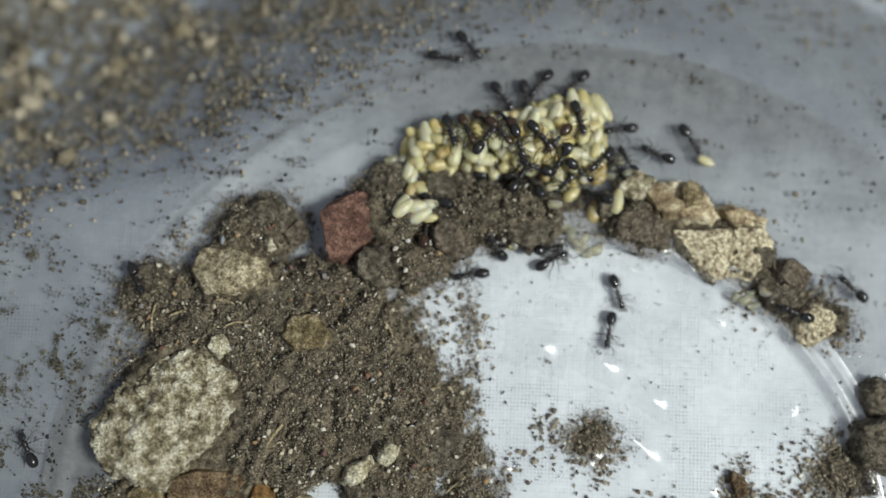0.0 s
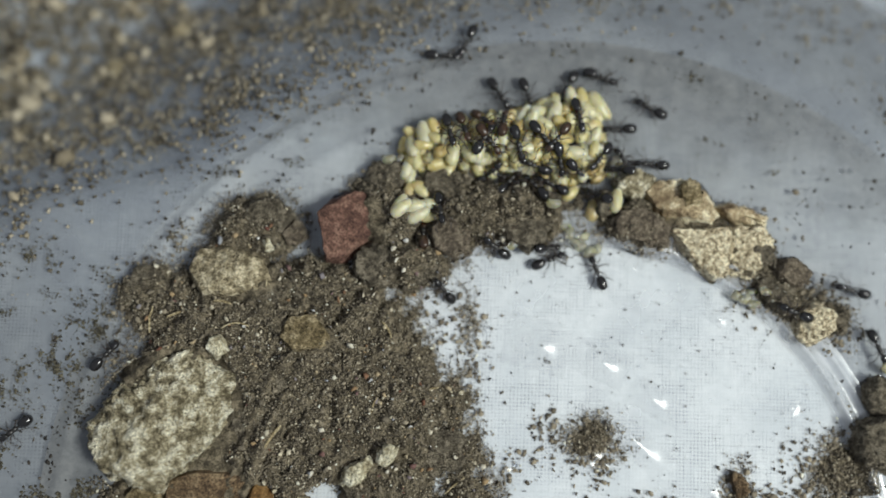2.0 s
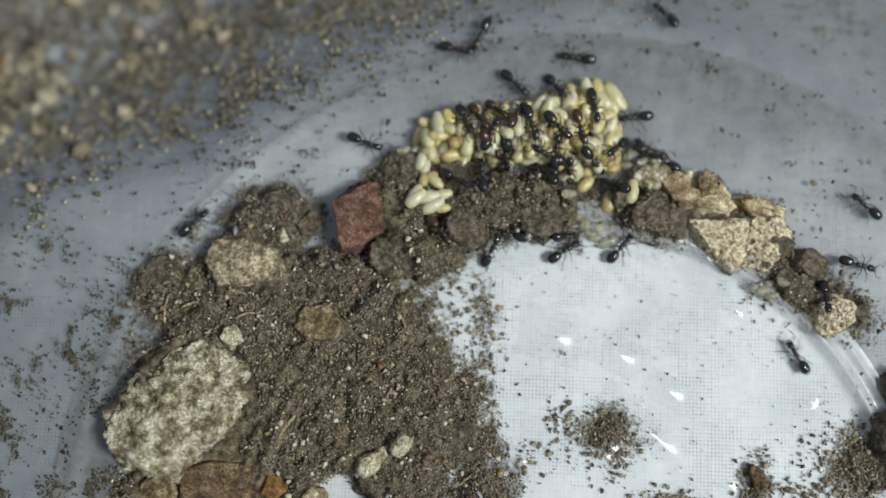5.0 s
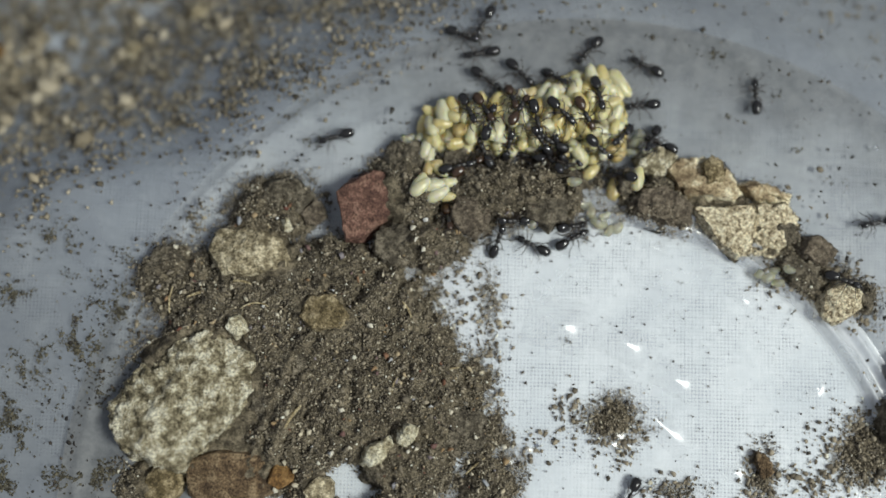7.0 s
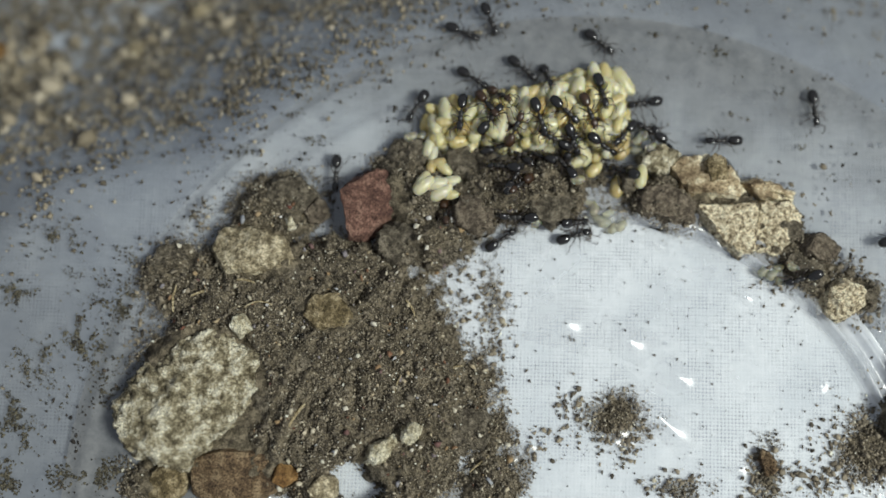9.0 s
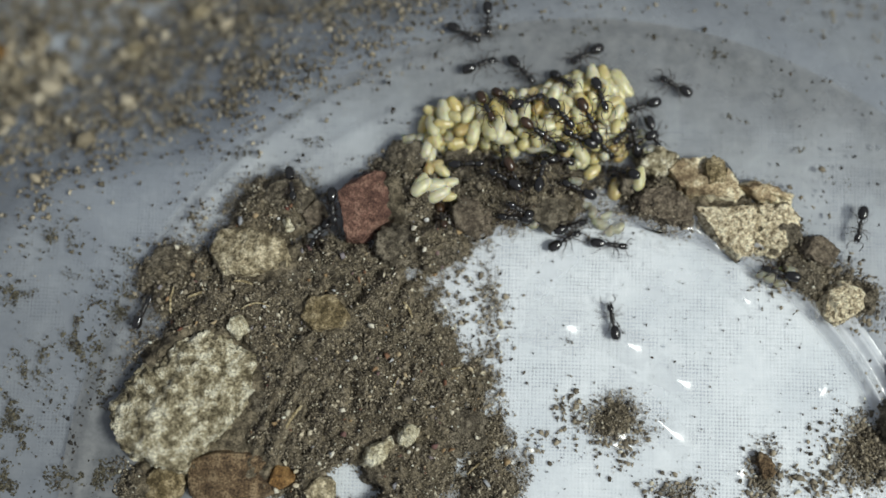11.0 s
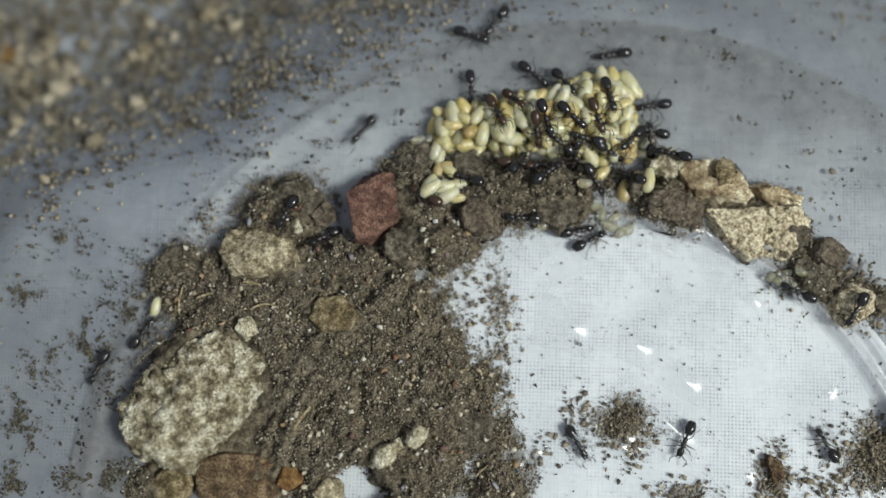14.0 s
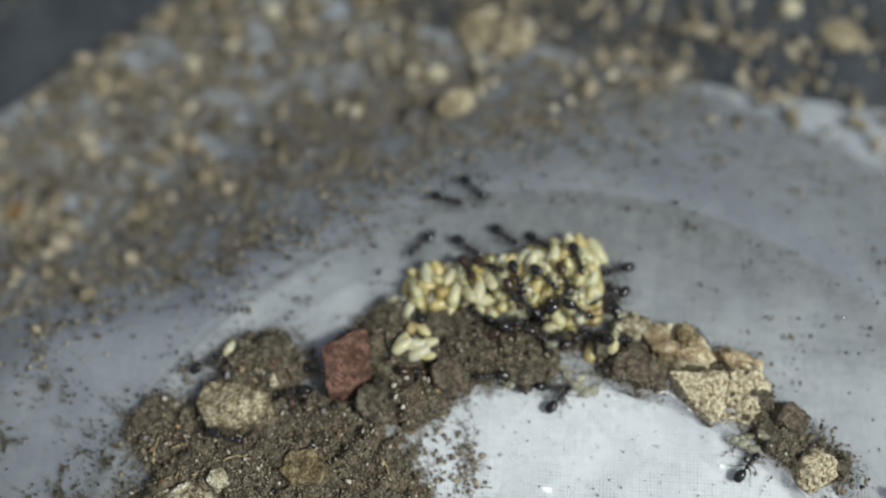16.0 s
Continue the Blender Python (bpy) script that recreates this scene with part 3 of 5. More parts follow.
def rock(name, x, y, a, b, top, turn, material, label, category="stone", seed=1, cuts=7, rough=0.10, subdiv=4, lift=0.0, tilt=0.0, edge=0.86, facets=(), flat=0.75, clean=True):
    """A weathered lump: a rounded body broken by flat cuts (facets: direction and distance of each), with lumps and grain in its outline."""
    r = random.Random(seed)
    bm = bmesh.new()
    bmesh.ops.create_icosphere(bm, subdivisions=subdiv, radius=1.0)
    planes = []
    if facets:
        wide = 1.25 * max(d for _, d in facets)
        a1 = b1 = wide
        for ang, d in facets:
            n = Vector((math.cos(math.radians(ang)), math.sin(math.radians(ang)), r.uniform(0.0, 0.35))).normalized()
            planes.append((n, d * n.xy.length + 0.3 * top * n.z))
    else:
        a1, b1 = a, b
        for k in range(cuts):
            ang = 2 * math.pi * (k + r.uniform(-0.3, 0.3)) / max(1, cuts)
            n = Vector((math.cos(ang), math.sin(ang), r.uniform(-0.1, 0.6))).normalized()
            reach = 1 / math.hypot(n.x / a, n.y / b) * r.uniform(edge - 0.12, edge + 0.06)
            planes.append((n, reach))
    for k in range(3):
        planes.append((Vector((r.uniform(-0.38, 0.38), r.uniform(-0.38, 0.38), 1)).normalized(), top * r.uniform(flat - 0.05, flat + 0.1)))
    off = Vector((r.uniform(0, 50), r.uniform(0, 50), r.uniform(0, 50)))
    amp = rough * min(2.0, 0.35 + (a + b) / 4)
    for v in bm.verts:
        q = Vector((v.co.x * a1, v.co.y * b1, v.co.z * top * 1.15))
        for _ in range(2):
            for n, d in planes:
                s = q.dot(n)
                if s > d:
                    q -= n * (s - d) * 0.94
        away = Vector((q.x / a, q.y / b, 0.6 * q.z / top)).normalized()
        lump = noise.fractal(q * 0.7 + off, 0.7, 2.1, 3) * 1.0 + noise.fractal(q * 2.4 + off, 0.55, 2.0, 4) * 0.75
        q += away * lump * amp * (1.0 if q.z < 0.5 * top else 0.8)
        q.z += 0.5 * amp * noise.fractal(q * 1.6 - off, 0.6, 2.0, 4)
        q.z = max(-0.15 * top, q.z)
        v.co = q
    bmesh.ops.scale(bm, vec=(MM, MM, MM), verts=bm.verts)
    me = bpy.data.meshes.new(name)
    bm.to_mesh(me)
    bm.free()
    me.polygons.foreach_set("use_smooth", [True] * len(me.polygons))
    me.materials.append(material)
    ob = new(name, me)
    base = dish_at(x, y) + lift
    ob.matrix_basis = pose(x * MM, y * MM, base * MM, tilt, 0, 0 if facets else turn)
    BUMPS.append((x, y, a, b, math.radians(turn), top * 0.72, base))
    if clean:
        CLEAN.append(BUMPS[-1])
    return tagged(ob, label, category)


rock("stone", -18.3, -10.9, 6.26, 5.01, 3.4, 35, PALE_STONE, "large pale lichen-grey stone with rough mottled faces", "stone", 11, 8, rough=0.19, subdiv=6, facets=[(-166, 5.20), (-152, 5.25), (-108, 4.84), (-102, 4.81), (-45, 3.72), (-25, 4.05), (-5, 4.70), (56, 5.26), (63, 5.20), (109, 4.17), (124, 3.62), (152, 4.36)])
rock("stone", -13.8, -0.4, 3.58, 2.06, 2.9, -8, TAN_STONE, "tan angular stone bedded in the soil", "stone", 12, 7, rough=0.13, subdiv=5, facets=[(-148, 2.56), (-96, 1.79), (-80, 1.73), (-47, 2.52), (26, 2.44), (70, 1.77), (100, 2.00), (153, 2.95)])
rock("stone", -5.4, 2.9, 2.77, 2.95, 2.6, 20, RED_STONE, "angular red-brown stone among soil clods", "stone", 31, 6, rough=0.09, subdiv=5, facets=[(-171, 2.06), (-169, 2.07), (-90, 2.46), (-47, 1.46), (-19, 1.82), (3, 2.24), (86, 2.64), (115, 2.35), (146, 2.40)])
rock("stone", -15.2, -16.0, 3.67, 2.59, 2.4, -5, BROWN_STONE, "rounded brown stone beside the pale stone", "stone", 14, 6, rough=0.06, facets=[(-168, 2.93), (-113, 2.54), (-90, 2.24), (-58, 2.71), (-9, 3.27), (40, 2.75), (82, 1.88), (109, 1.96), (155, 2.66)])
rock("pebble", -11.4, -16.2, 0.98, 0.98, 1.6, 0, ORANGE_STONE, "small orange-brown pebble beside the brown stone", "pebble", 15, 5, lift=0.9)
rock("pebble", -8.8, -17.2, 1.25, 1.16, 1.3, 0, TAN_STONE, "small tan pebble at the heap's edge", "pebble", 16, 5, lift=0.9)
rock("stone", -19.9, -16.8, 1.79, 1.43, 1.5, 20, OCHRE_STONE, "dull ochre stone beside the large pale one", "stone", 17, 6)
rock("pebble", -8.4, -4.8, 2.15, 1.52, 1.8, -15, OCHRE_STONE, "flat tan pebble pressed into the soil", "pebble", 18, 6, rough=0.12, facets=[(-138, 1.41), (-87, 1.25), (-31, 1.72), (42, 1.32), (97, 1.40), (158, 1.56)], lift=0.9)
rock("pebble", -14.6, -5.7, 0.98, 0.89, 2.0, 0, CREAM_STONE, "small cream crumbly pebble", "pebble", 19, 6, rough=0.2, lift=0.9)
rock("pebble", -4.8, -14.6, 1.70, 0.85, 2.0, 32, CREAM_STONE, "oval cream pebble in the soil", "pebble", 20, 6, rough=0.28, lift=0.9)
rock("pebble", -2.5, -13.3, 0.94, 0.85, 2.1, 0, CREAM_STONE, "small cream pebble in the soil", "pebble", 21, 5, rough=0.34, lift=0.9)
rock("pebble", -11.3, 1.6, 0.49, 0.49, 1.9, 0, CREAM_STONE, "tiny white pebble on the soil", "pebble", 22, 5, lift=0.9)
rock("soil_clod", -11.5, 3.7, 2.15, 1.79, 1.9, 20, CLOD, "grey-brown lumpy soil clod on the heap", "soil clod", 23, 5, rough=0.25, facets=[(-147, 1.39), (-79, 1.49), (-26, 1.84), (38, 1.62), (92, 1.31), (155, 1.51)], clean=False)
rock("soil_clod", -9.6, 2.6, 1.07, 0.98, 1.6, 0, RED_CLOD, "small reddish soil clod", "soil clod", 24, 5, rough=0.25, clean=False)
rock("soil_clod", -3.4, 0.4, 2.24, 1.97, 2.2, -10, CLOD, "dark soil clod with a cracked edge", "soil clod", 25, 6, rough=0.23, facets=[(-170, 1.71), (-121, 1.89), (-80, 1.80), (-14, 2.07), (40, 1.75), (95, 1.26), (154, 1.52)], clean=False)
rock("soil_clod", -0.3, 0.3, 1.79, 1.61, 2.0, 0, CLOD, "dark soil clod beside the heap", "soil clod", 26, 6, rough=0.24, clean=False)
rock("soil_clod", -2.6, 6.8, 1.70, 1.52, 1.4, 0, CLOD, "soil clod beside the brood pile", "soil clod", 27, 6, rough=0.25, clean=False)
rock("soil_clod", 1.3, 6.4, 2.68, 1.52, 1.4, 5, CLOD, "soil clod under the brood pile", "soil clod", 28, 6, rough=0.25, clean=False)
rock("soil_clod", 2.1, 2.5, 1.88, 1.61, 2.1, 0, RED_CLOD, "pinkish brown soil clod", "soil clod", 29, 6, rough=0.21, facets=[(-171, 1.64), (-109, 1.52), (-75, 1.40), (-0, 1.32), (42, 1.36), (96, 1.31), (158, 1.61)], clean=False)
rock("soil_clod", 4.3, 4.2, 1.61, 1.61, 2.0, 0, RED_CLOD, "reddish brown soil clod", "soil clod", 30, 6, rough=0.21, clean=False)
rock("soil_clod", 7.4, 3.7, 2.59, 2.33, 1.9, 0, CLOD, "dark lumpy soil clod", "soil clod", 32, 6, rough=0.25, facets=[(-162, 1.88), (-111, 2.05), (-60, 2.06), (-21, 2.05), (29, 2.10), (90, 1.69), (144, 1.80)], clean=False)
rock("soil_clod", 13.5, 4.8, 0.89, 1.16, 1.6, 0, CLOD, "small dark soil clod near the brood", "soil clod", 33, 6, rough=0.27, clean=False)
rock("soil_clod", 15.8, 2.9, 2.59, 1.79, 2.0, -8, RED_CLOD, "brown soil clod at the floor's edge", "soil clod", 34, 6, rough=0.19, facets=[(-140, 1.55), (-108, 1.03), (-84, 1.38), (-7, 2.34), (51, 1.59), (96, 1.53), (153, 1.98)], clean=False)
rock("soil_clod", 15.5, 6.3, 1.61, 1.07, 1.7, 0, PALE_STONE, "pale crumbly clod beside the brood", "soil clod", 35, 6, rough=0.31)
rock("bark_flake", 19.0, 4.8, 3.04, 1.70, 1.8, -20, BARK_BROWN, "curled bark flake with pale edges", "bark flake", 36, 6, rough=0.14, subdiv=5, facets=[(-156, 1.94), (-109, 1.12), (-99, 1.20), (-32, 2.70), (27, 2.09), (63, 1.69), (95, 1.75), (141, 2.57)])
rock("bark_flake", 20.6, 1.5, 2.77, 2.33, 1.5, -35, BARK, "flat pale speckled bark flake", "bark flake", 38, 4, rough=0.10, subdiv=5, edge=0.68, facets=[(-148, 1.30), (-129, 1.33), (-79, 2.25), (-5, 1.77), (93, 1.56)])
rock("bark_flake", 23.8, 1.9, 1.79, 2.50, 1.5, 10, BARK, "pale speckled bark flake with dark flecks", "bark flake", 39, 6, rough=0.20, subdiv=5, facets=[(-97, 2.54), (-42, 1.92), (-21, 1.85), (44, 1.73), (94, 1.35), (178, 1.29)])
rock("soil_clod", 19.6, 5.4, 0.95, 1.0, 0.7, 0, OCHRE_STONE, "small brown clod lying on the bark flake", "soil clod", 74, 5, rough=0.3, lift=1.2)
rock("bark_flake", 23.4, 4.1, 2.50, 0.85, 1.4, -18, BARK_BROWN, "narrow brown bark strip", "bark flake", 40, 5, rough=0.2, facets=[(-130, 0.83), (-92, 0.75), (-27, 2.02), (72, 0.49), (108, 0.97)])
rock("soil_clod", 27.0, -0.3, 1.52, 1.34, 1.8, -30, RED_CLOD, "brown soil clod on the ring", "soil clod", 41, 6, rough=0.21, clean=False)
rock("soil_clod", 28.5, -3.9, 1.79, 1.61, 1.7, 0, BARK, "pale fibrous clod on the ring", "soil clod", 42, 6, rough=0.23, facets=[(-168, 1.44), (-101, 1.51), (-63, 1.25), (-9, 1.48), (64, 1.37), (106, 1.21), (170, 1.26)])
rock("soil_clod", 30.5, -3.6, 0.89, 1.07, 1.5, 0, CLOD, "small dark soil clod", "soil clod", 43, 6, rough=0.29, clean=False)
rock("soil_clod", 26.0, -2.0, 1.61, 1.16, 1.2, -40, CLOD, "dark crumbly soil lump", "soil clod", 44, 6, rough=0.33, clean=False)
rock("soil_clod", 25.1, 1.1, 1.07, 0.98, 1.4, 0, CLOD, "small dark clod on the bark", "soil clod", 45, 6, rough=0.33, clean=False)
rock("stone", 33.3, -9.2, 1.52, 1.52, 2.0, 0, CLOD, "dark stone near the ridge", "stone", 46, 6, rough=0.25, clean=False)
rock("stone", 33.2, -12.3, 2.06, 2.50, 2.2, 10, CLOD, "dull brown stone near the ridge", "stone", 47, 6, rough=0.25, clean=False)
rock("pebble", 22.9, -15.6, 0.67, 1.16, 1.1, 15, BROWN_STONE, "ragged brown crumb on the clear floor", "pebble", 48, 6, rough=0.42)
rock("soil_clod", -5.8, -13.0, 1.79, 1.34, 1.9, 0, RED_CLOD, "brown soil clod in the heap", "soil clod", 49, 6, rough=0.25, clean=False)
rock("soil_clod", -3.2, -15.7, 2.68, 2.01, 1.8, 0, CLOD, "dark soil clod in the heap", "soil clod", 50, 6, rough=0.29, clean=False)
rock("soil_clod", 0.6, -13.0, 2.68, 2.01, 1.6, 0, CLOD, "dark soil clod in the heap", "soil clod", 51, 6, rough=0.29, clean=False)
rock("soil_clod", -11.6, -1.7, 1.61, 1.52, 1.9, 0, CLOD, "dark grey soil clod in the heap", "soil clod", 52, 6, rough=0.27, clean=False)
rock("soil_clod", -7.5, -2.1, 2.06, 1.70, 1.9, 0, CLOD, "dark soil clod in the heap", "soil clod", 53, 6, rough=0.29, clean=False)
rock("soil_clod", -10.7, -8.2, 1.88, 1.61, 1.9, 0, CLOD, "dark soil clod in the heap", "soil clod", 54, 6, rough=0.29, clean=False)
rock("soil_clod", -13.0, -11.4, 1.34, 1.79, 1.9, 0, CLOD, "grey soil clod beside the pale stone", "soil clod", 55, 6, rough=0.29, clean=False)
rock("soil_clod", -20.3, -1.7, 2.24, 1.61, 1.1, 20, CLOD, "crumbly soil clod at the heap's edge", "soil clod", 56, 6, rough=0.35, clean=False)
rock("stone", 1.7, 26.9, 2.0, 1.25, 0.9, 35, TAN_STONE, "flat tan chip lying on the soil of the trough", "stone", 61, 4, rough=0.06, lift=0.5, tilt=14)
rock("pebble", -0.2, 31.3, 1.0, 0.8, 0.9, 0, CREAM_STONE, "pale pebble among the trough's soil", "pebble", 62, 5, lift=0.2)
rock("pebble", -20.2, 20.4, 1.15, 0.6, 0.7, 20, TAN_STONE, "tan pebble among the soil grains", "pebble", 63, 5)
rock("pebble", -23.2, 32.4, 0.8, 0.8, 0.8, 0, CREAM_STONE, "small pale pebble in the trough", "pebble", 64, 5)
rock("pebble", -16.0, 37.9, 1.0, 0.9, 0.9, 0, CREAM_STONE, "small pale pebble in the trough", "pebble", 65, 5)
rock("pebble", -31.4, 30.0, 1.0, 1.4, 0.9, 10, TAN_STONE, "tan pebble in the trough", "pebble", 66, 5)
rock("pebble", 33.0, 39.0, 1.1, 1.0, 1.0, 0, CREAM_STONE, "pale pebble lying over the dark table top", "pebble", 67, 5)
rock("pebble", 37.5, 36.4, 2.0, 1.6, 1.2, -20, TAN_STONE, "pale tan pebble lying over the dark table top", "pebble", 68, 5)
rock("soil_clod", 3.6, 36.2, 1.8, 1.7, 1.4, 0, TAN_STONE, "tan soil clod in the trough", "soil clod", 69, 5, rough=0.3)
rock("soil_clod", 6.9, 35.2, 1.7, 1.9, 1.3, 40, TAN_STONE, "tan soil clod in the trough", "soil clod", 70, 5, rough=0.3)
rock("soil_clod", -7.0, 40.2, 3.0, 1.1, 1.3, 4, TAN_STONE, "long tan soil clod in the trough", "soil clod", 71, 5, rough=0.2)
rock("soil_clod", -13.7, 19.7, 0.5, 0.6, 0.6, 119, CLOD, "dark soil crumb among the soil grains", "soil clod", 107, 5, rough=0.45, subdiv=3)
rock("soil_clod", -25.5, 17.4, 0.9, 0.7, 0.6, 156, TAN_STONE, "tan soil crumb among the soil grains", "soil clod", 108, 5, rough=0.45, subdiv=3)
rock("soil_clod", -38.0, 17.6, 1.0, 0.8, 0.6, 13, ORANGE_STONE, "orange-brown soil crumb in the trough", "soil clod", 109, 5, rough=0.45, subdiv=3)

def bare(x, y, lumps):
    """True on top of one of the stones or clods."""
    for bx, by, a, b, turn, top, base in lumps:
        c, w = math.cos(turn), math.sin(turn)
        u, v = (x - bx) * c + (y - by) * w, -(x - bx) * w + (y - by) * c
        if (u / a) ** 2 + (v / b) ** 2 < 0.9:
            return True
    return False


def heap_grains(n):
    out = []
    while len(out) < n:
        x, y = rand.uniform(-27, 33), rand.uniform(-30, 9)
        m, h = heap_field(x, y)
        if m < -0.45 or (m < 0 and rand.random() > math.exp(m * 7)):
            continue
        s = 0.032 + 0.070 * rand.random() ** 2
        if rand.random() < 0.03:
            s += 0.16 * rand.random()
        if bare(x, y, CLEAN) or (rand.random() < 0.45 and bare(x, y, BUMPS)):
            continue
        out.append((x, y, ground(x, y) - 0.08, s))
    return out


grains("soil_crumbs", heap_grains(56000), GRAIN, "dark brown soil crumbs with pale grains on the heap", sink=0.22)



BIT = crumbs("mixed_bits", [(0.0, (0.70, 0.66, 0.55)), (0.35, (0.55, 0.47, 0.32)), (0.55, (0.36, 0.25, 0.13)), (0.75, (0.16, 0.06, 0.04)), (0.9, (0.30, 0.31, 0.33)), (1.0, (0.75, 0.73, 0.68))])


def heap_bits(n):
    out = []
    while len(out) < n:
        x, y = rand.uniform(-26, 8), rand.uniform(-30, 3)
        if heap_field(x, y)[0] < 0.15 or bare(x, y, CLEAN):
            continue
        out.append((x, y, ground(x, y) - 0.03, 0.06 + 0.24 * rand.random() ** 2.8))
    return out


grains("mixed_bits", heap_bits(430), BIT, "cream, tan and reddish bits of grit on the heap", "grit", 0.2)


def straw(x, y, length, turn, bend, material=STRAW, label="thin dry straw fibre on the soil", thick=0.10):
    """A bent dry fibre with flattened ends."""
    bm = bmesh.new()
    pts, rad = [], []
    for k in range(9):
        u = k / 8 - 0.5
        pts.append((u * length, bend * (0.25 - u * u) * 4, 0.06 * math.sin(k * 1.7)))
        rad.append(thick * (0.55 + 0.45 * math.sin(math.pi * (k + 0.6) / 9.2)))
    tube(bm, pts, rad)
    bmesh.ops.scale(bm, vec=(MM, MM, MM), verts=bm.verts)
    me = bpy.data.meshes.new("straw")
    bm.to_mesh(me)
    bm.free()
    me.polygons.foreach_set("use_smooth", [True] * len(me.polygons))
    me.materials.append(material)
    ob = new("straw", me)
    ob.matrix_basis = pose(x * MM, y * MM, (ground(x, y) + 0.12) * MM, 0, 0, turn)
    return tagged(ob, label, "straw")


def tube(bm, pts, radii, seg=6):
    """A bent tapering tube through the points."""
    rings = []
    pts = [Vector(p) for p in pts]
    for k, p in enumerate(pts):
        d = (pts[min(k + 1, len(pts) - 1)] - pts[max(k - 1, 0)]).normalized()
        side = d.cross(Vector((0.13, 0.21, 1))).normalized()
        up = side.cross(d).normalized()
        rings.append([bm.verts.new(p + (side * math.cos(2 * math.pi * j / seg) + up * math.sin(2 * math.pi * j / seg)) * radii[k]) for j in range(seg)])
    for a, b in zip(rings, rings[1:]):
        for j in range(seg):
            bm.faces.new((a[j], a[(j + 1) % seg], b[(j + 1) % seg], b[j]))
    bm.faces.new(rings[0][::-1])
    bm.faces.new(rings[-1])


for x, y, length, turn, bend, thick in [
    (-19.4, -3.8, 1.9, 85, 0.15, 0.09),
    (-13.3, -4.4, 2.0, 5, 0.35, 0.07),
    (-10.5, -12.0, 1.9, 55, 0.10, 0.13),
    (2.3, -15.6, 1.8, 40, 0.05, 0.07),
    (-2.6, -4.5, 1.3, -60, 0.10, 0.10),
    (-17.5, -3.4, 1.7, 15, 0.10, 0.11),
    (0.6, -8.8, 1.1, 20, 0.10, 0.08),
    (-14.3, -2.6, 1.3, -10, 0.10, 0.10),
    (-3.4, -9.8, 1.2, 70, 0.10, 0.07),
    (24.3, 3.6, 1.5, -20, 0.10, 0.08),
]:
    straw(x, y, length, turn, bend, thick=thick)

TWIG_AND_SHADOW = mottled("dark_twig_and_shadow", (0.02, 0.017, 0.013), (0.04, 0.033, 0.025), (0.07, 0.06, 0.045), 1.5, 0.85, 0.05, 8.0)
straw(3.5, 30.0, 2.9, -62, 0.15, TWIG_AND_SHADOW, "short dark twig lying against the tan chip", 0.28)
# the next two dark strips stand in for shadows left of the chip
straw(-2.6, 25.6, 2.6, 60, 0.3, TWIG_AND_SHADOW, "dark strip put in for a shadow on the soil grains", 0.30)
straw(0.0, 26.6, 1.6, 75, 0.1, TWIG_AND_SHADOW, "dark strip put in for the shadow beside the tan chip", 0.24)

WATER = Nodes("water").set((0.95, 0.97, 1.0), 0.02, Transmission_Weight=1.0, IOR=1.33)


def droplet(x, y, size):
    """A small bead of water, added to give the plastic a glint."""
    bm = bmesh.new()
    bmesh.ops.create_icosphere(bm, subdivisions=3, radius=1.0)
    for v in bm.verts:
        v.co = Vector((v.co.x * size, v.co.y * size * 0.9, max(-0.05, v.co.z) * size * 0.6)) * MM
    me = bpy.data.meshes.new("glint_droplet")
    bm.to_mesh(me)
    bm.free()
    me.polygons.foreach_set("use_smooth", [True] * len(me.polygons))
    me.materials.append(WATER)
    ob = new("glint_droplet", me)
    e = 0.3
    nx, ny = -(dish_at(x + e, y) - dish_at(x - e, y)) / (2 * e), -(dish_at(x, y + e) - dish_at(x, y - e)) / (2 * e)
    ob.matrix_basis = Matrix.Translation((x * MM, y * MM, dish_at(x, y) * MM)) @ Vector((nx, ny, 1)).to_track_quat("Z", "Y").to_matrix().to_4x4()
    return tagged(ob, "tiny clear water droplet added to give the plastic a glint", "water droplet", "droplets on the dish")


for x, y, size in [
    (-4.5, 12.5, 0.22),
    (32.0, 7.5, 0.25),
    (-15.2, 34.5, 0.35),
    (8.2, 39.0, 0.45),
    (30.0, 34.8, 0.45),
    (15.9, -7.1, 0.12),
    (22.0, -3.7, 0.15),
    (4.5, -15.8, 0.20),
    (28.1, 10.4, 0.15),
    (4.6, -15.6, 0.25),
    (6.7, -14.2, 0.20),
]:
    droplet(x, y, size)


BLISTER = plastic_material("glossy_clear_blister", (0.80, 0.83, 0.86), 0.03, 0.20, 0.004, 1.0, 1.5, (1.0, 1.0, 1.0), even=0.035)


def blister(x, y, a, b, turn):
    """A low smooth blister in the clear floor, whose flank towards the lamp shines at (x, y)."""
    n, c, w = 26, math.cos(math.radians(turn)), math.sin(math.radians(turn))
    sa, sb = 1.25 * a, 1.25 * b
    # the slope (0.213, -0.083) turns the lamp's light to the eye
    gu, gv = 0.213 * c - 0.083 * w, -0.213 * w - 0.083 * c
    size = math.hypot(gu * sa, gv * sb)
    qu, qv, high = gu * sa / size, gv * sb / size, 1.04 * size / 0.607
    cx, cy = x - (qu * sa * c - qv * sb * w), y - (qu * sa * w + qv * sb * c)
    verts, faces = [], []
    for i in range(n + 1):
        for j in range(n + 1):
            u, v = (2 * i / n - 1) * 2.8, (2 * j / n - 1) * 2.8
            px, py = u * sa * c - v * sb * w, u * sa * w + v * sb * c
            z = high * math.exp(-(u * u + v * v) / 2) - high * 0.0198 + 0.012
            verts.append((px * MM, py * MM, z * MM))
    for i in range(n):
        for j in range(n):
            k = i * (n + 1) + j
            faces.append((k, k + n + 1, k + n + 2, k + 1))
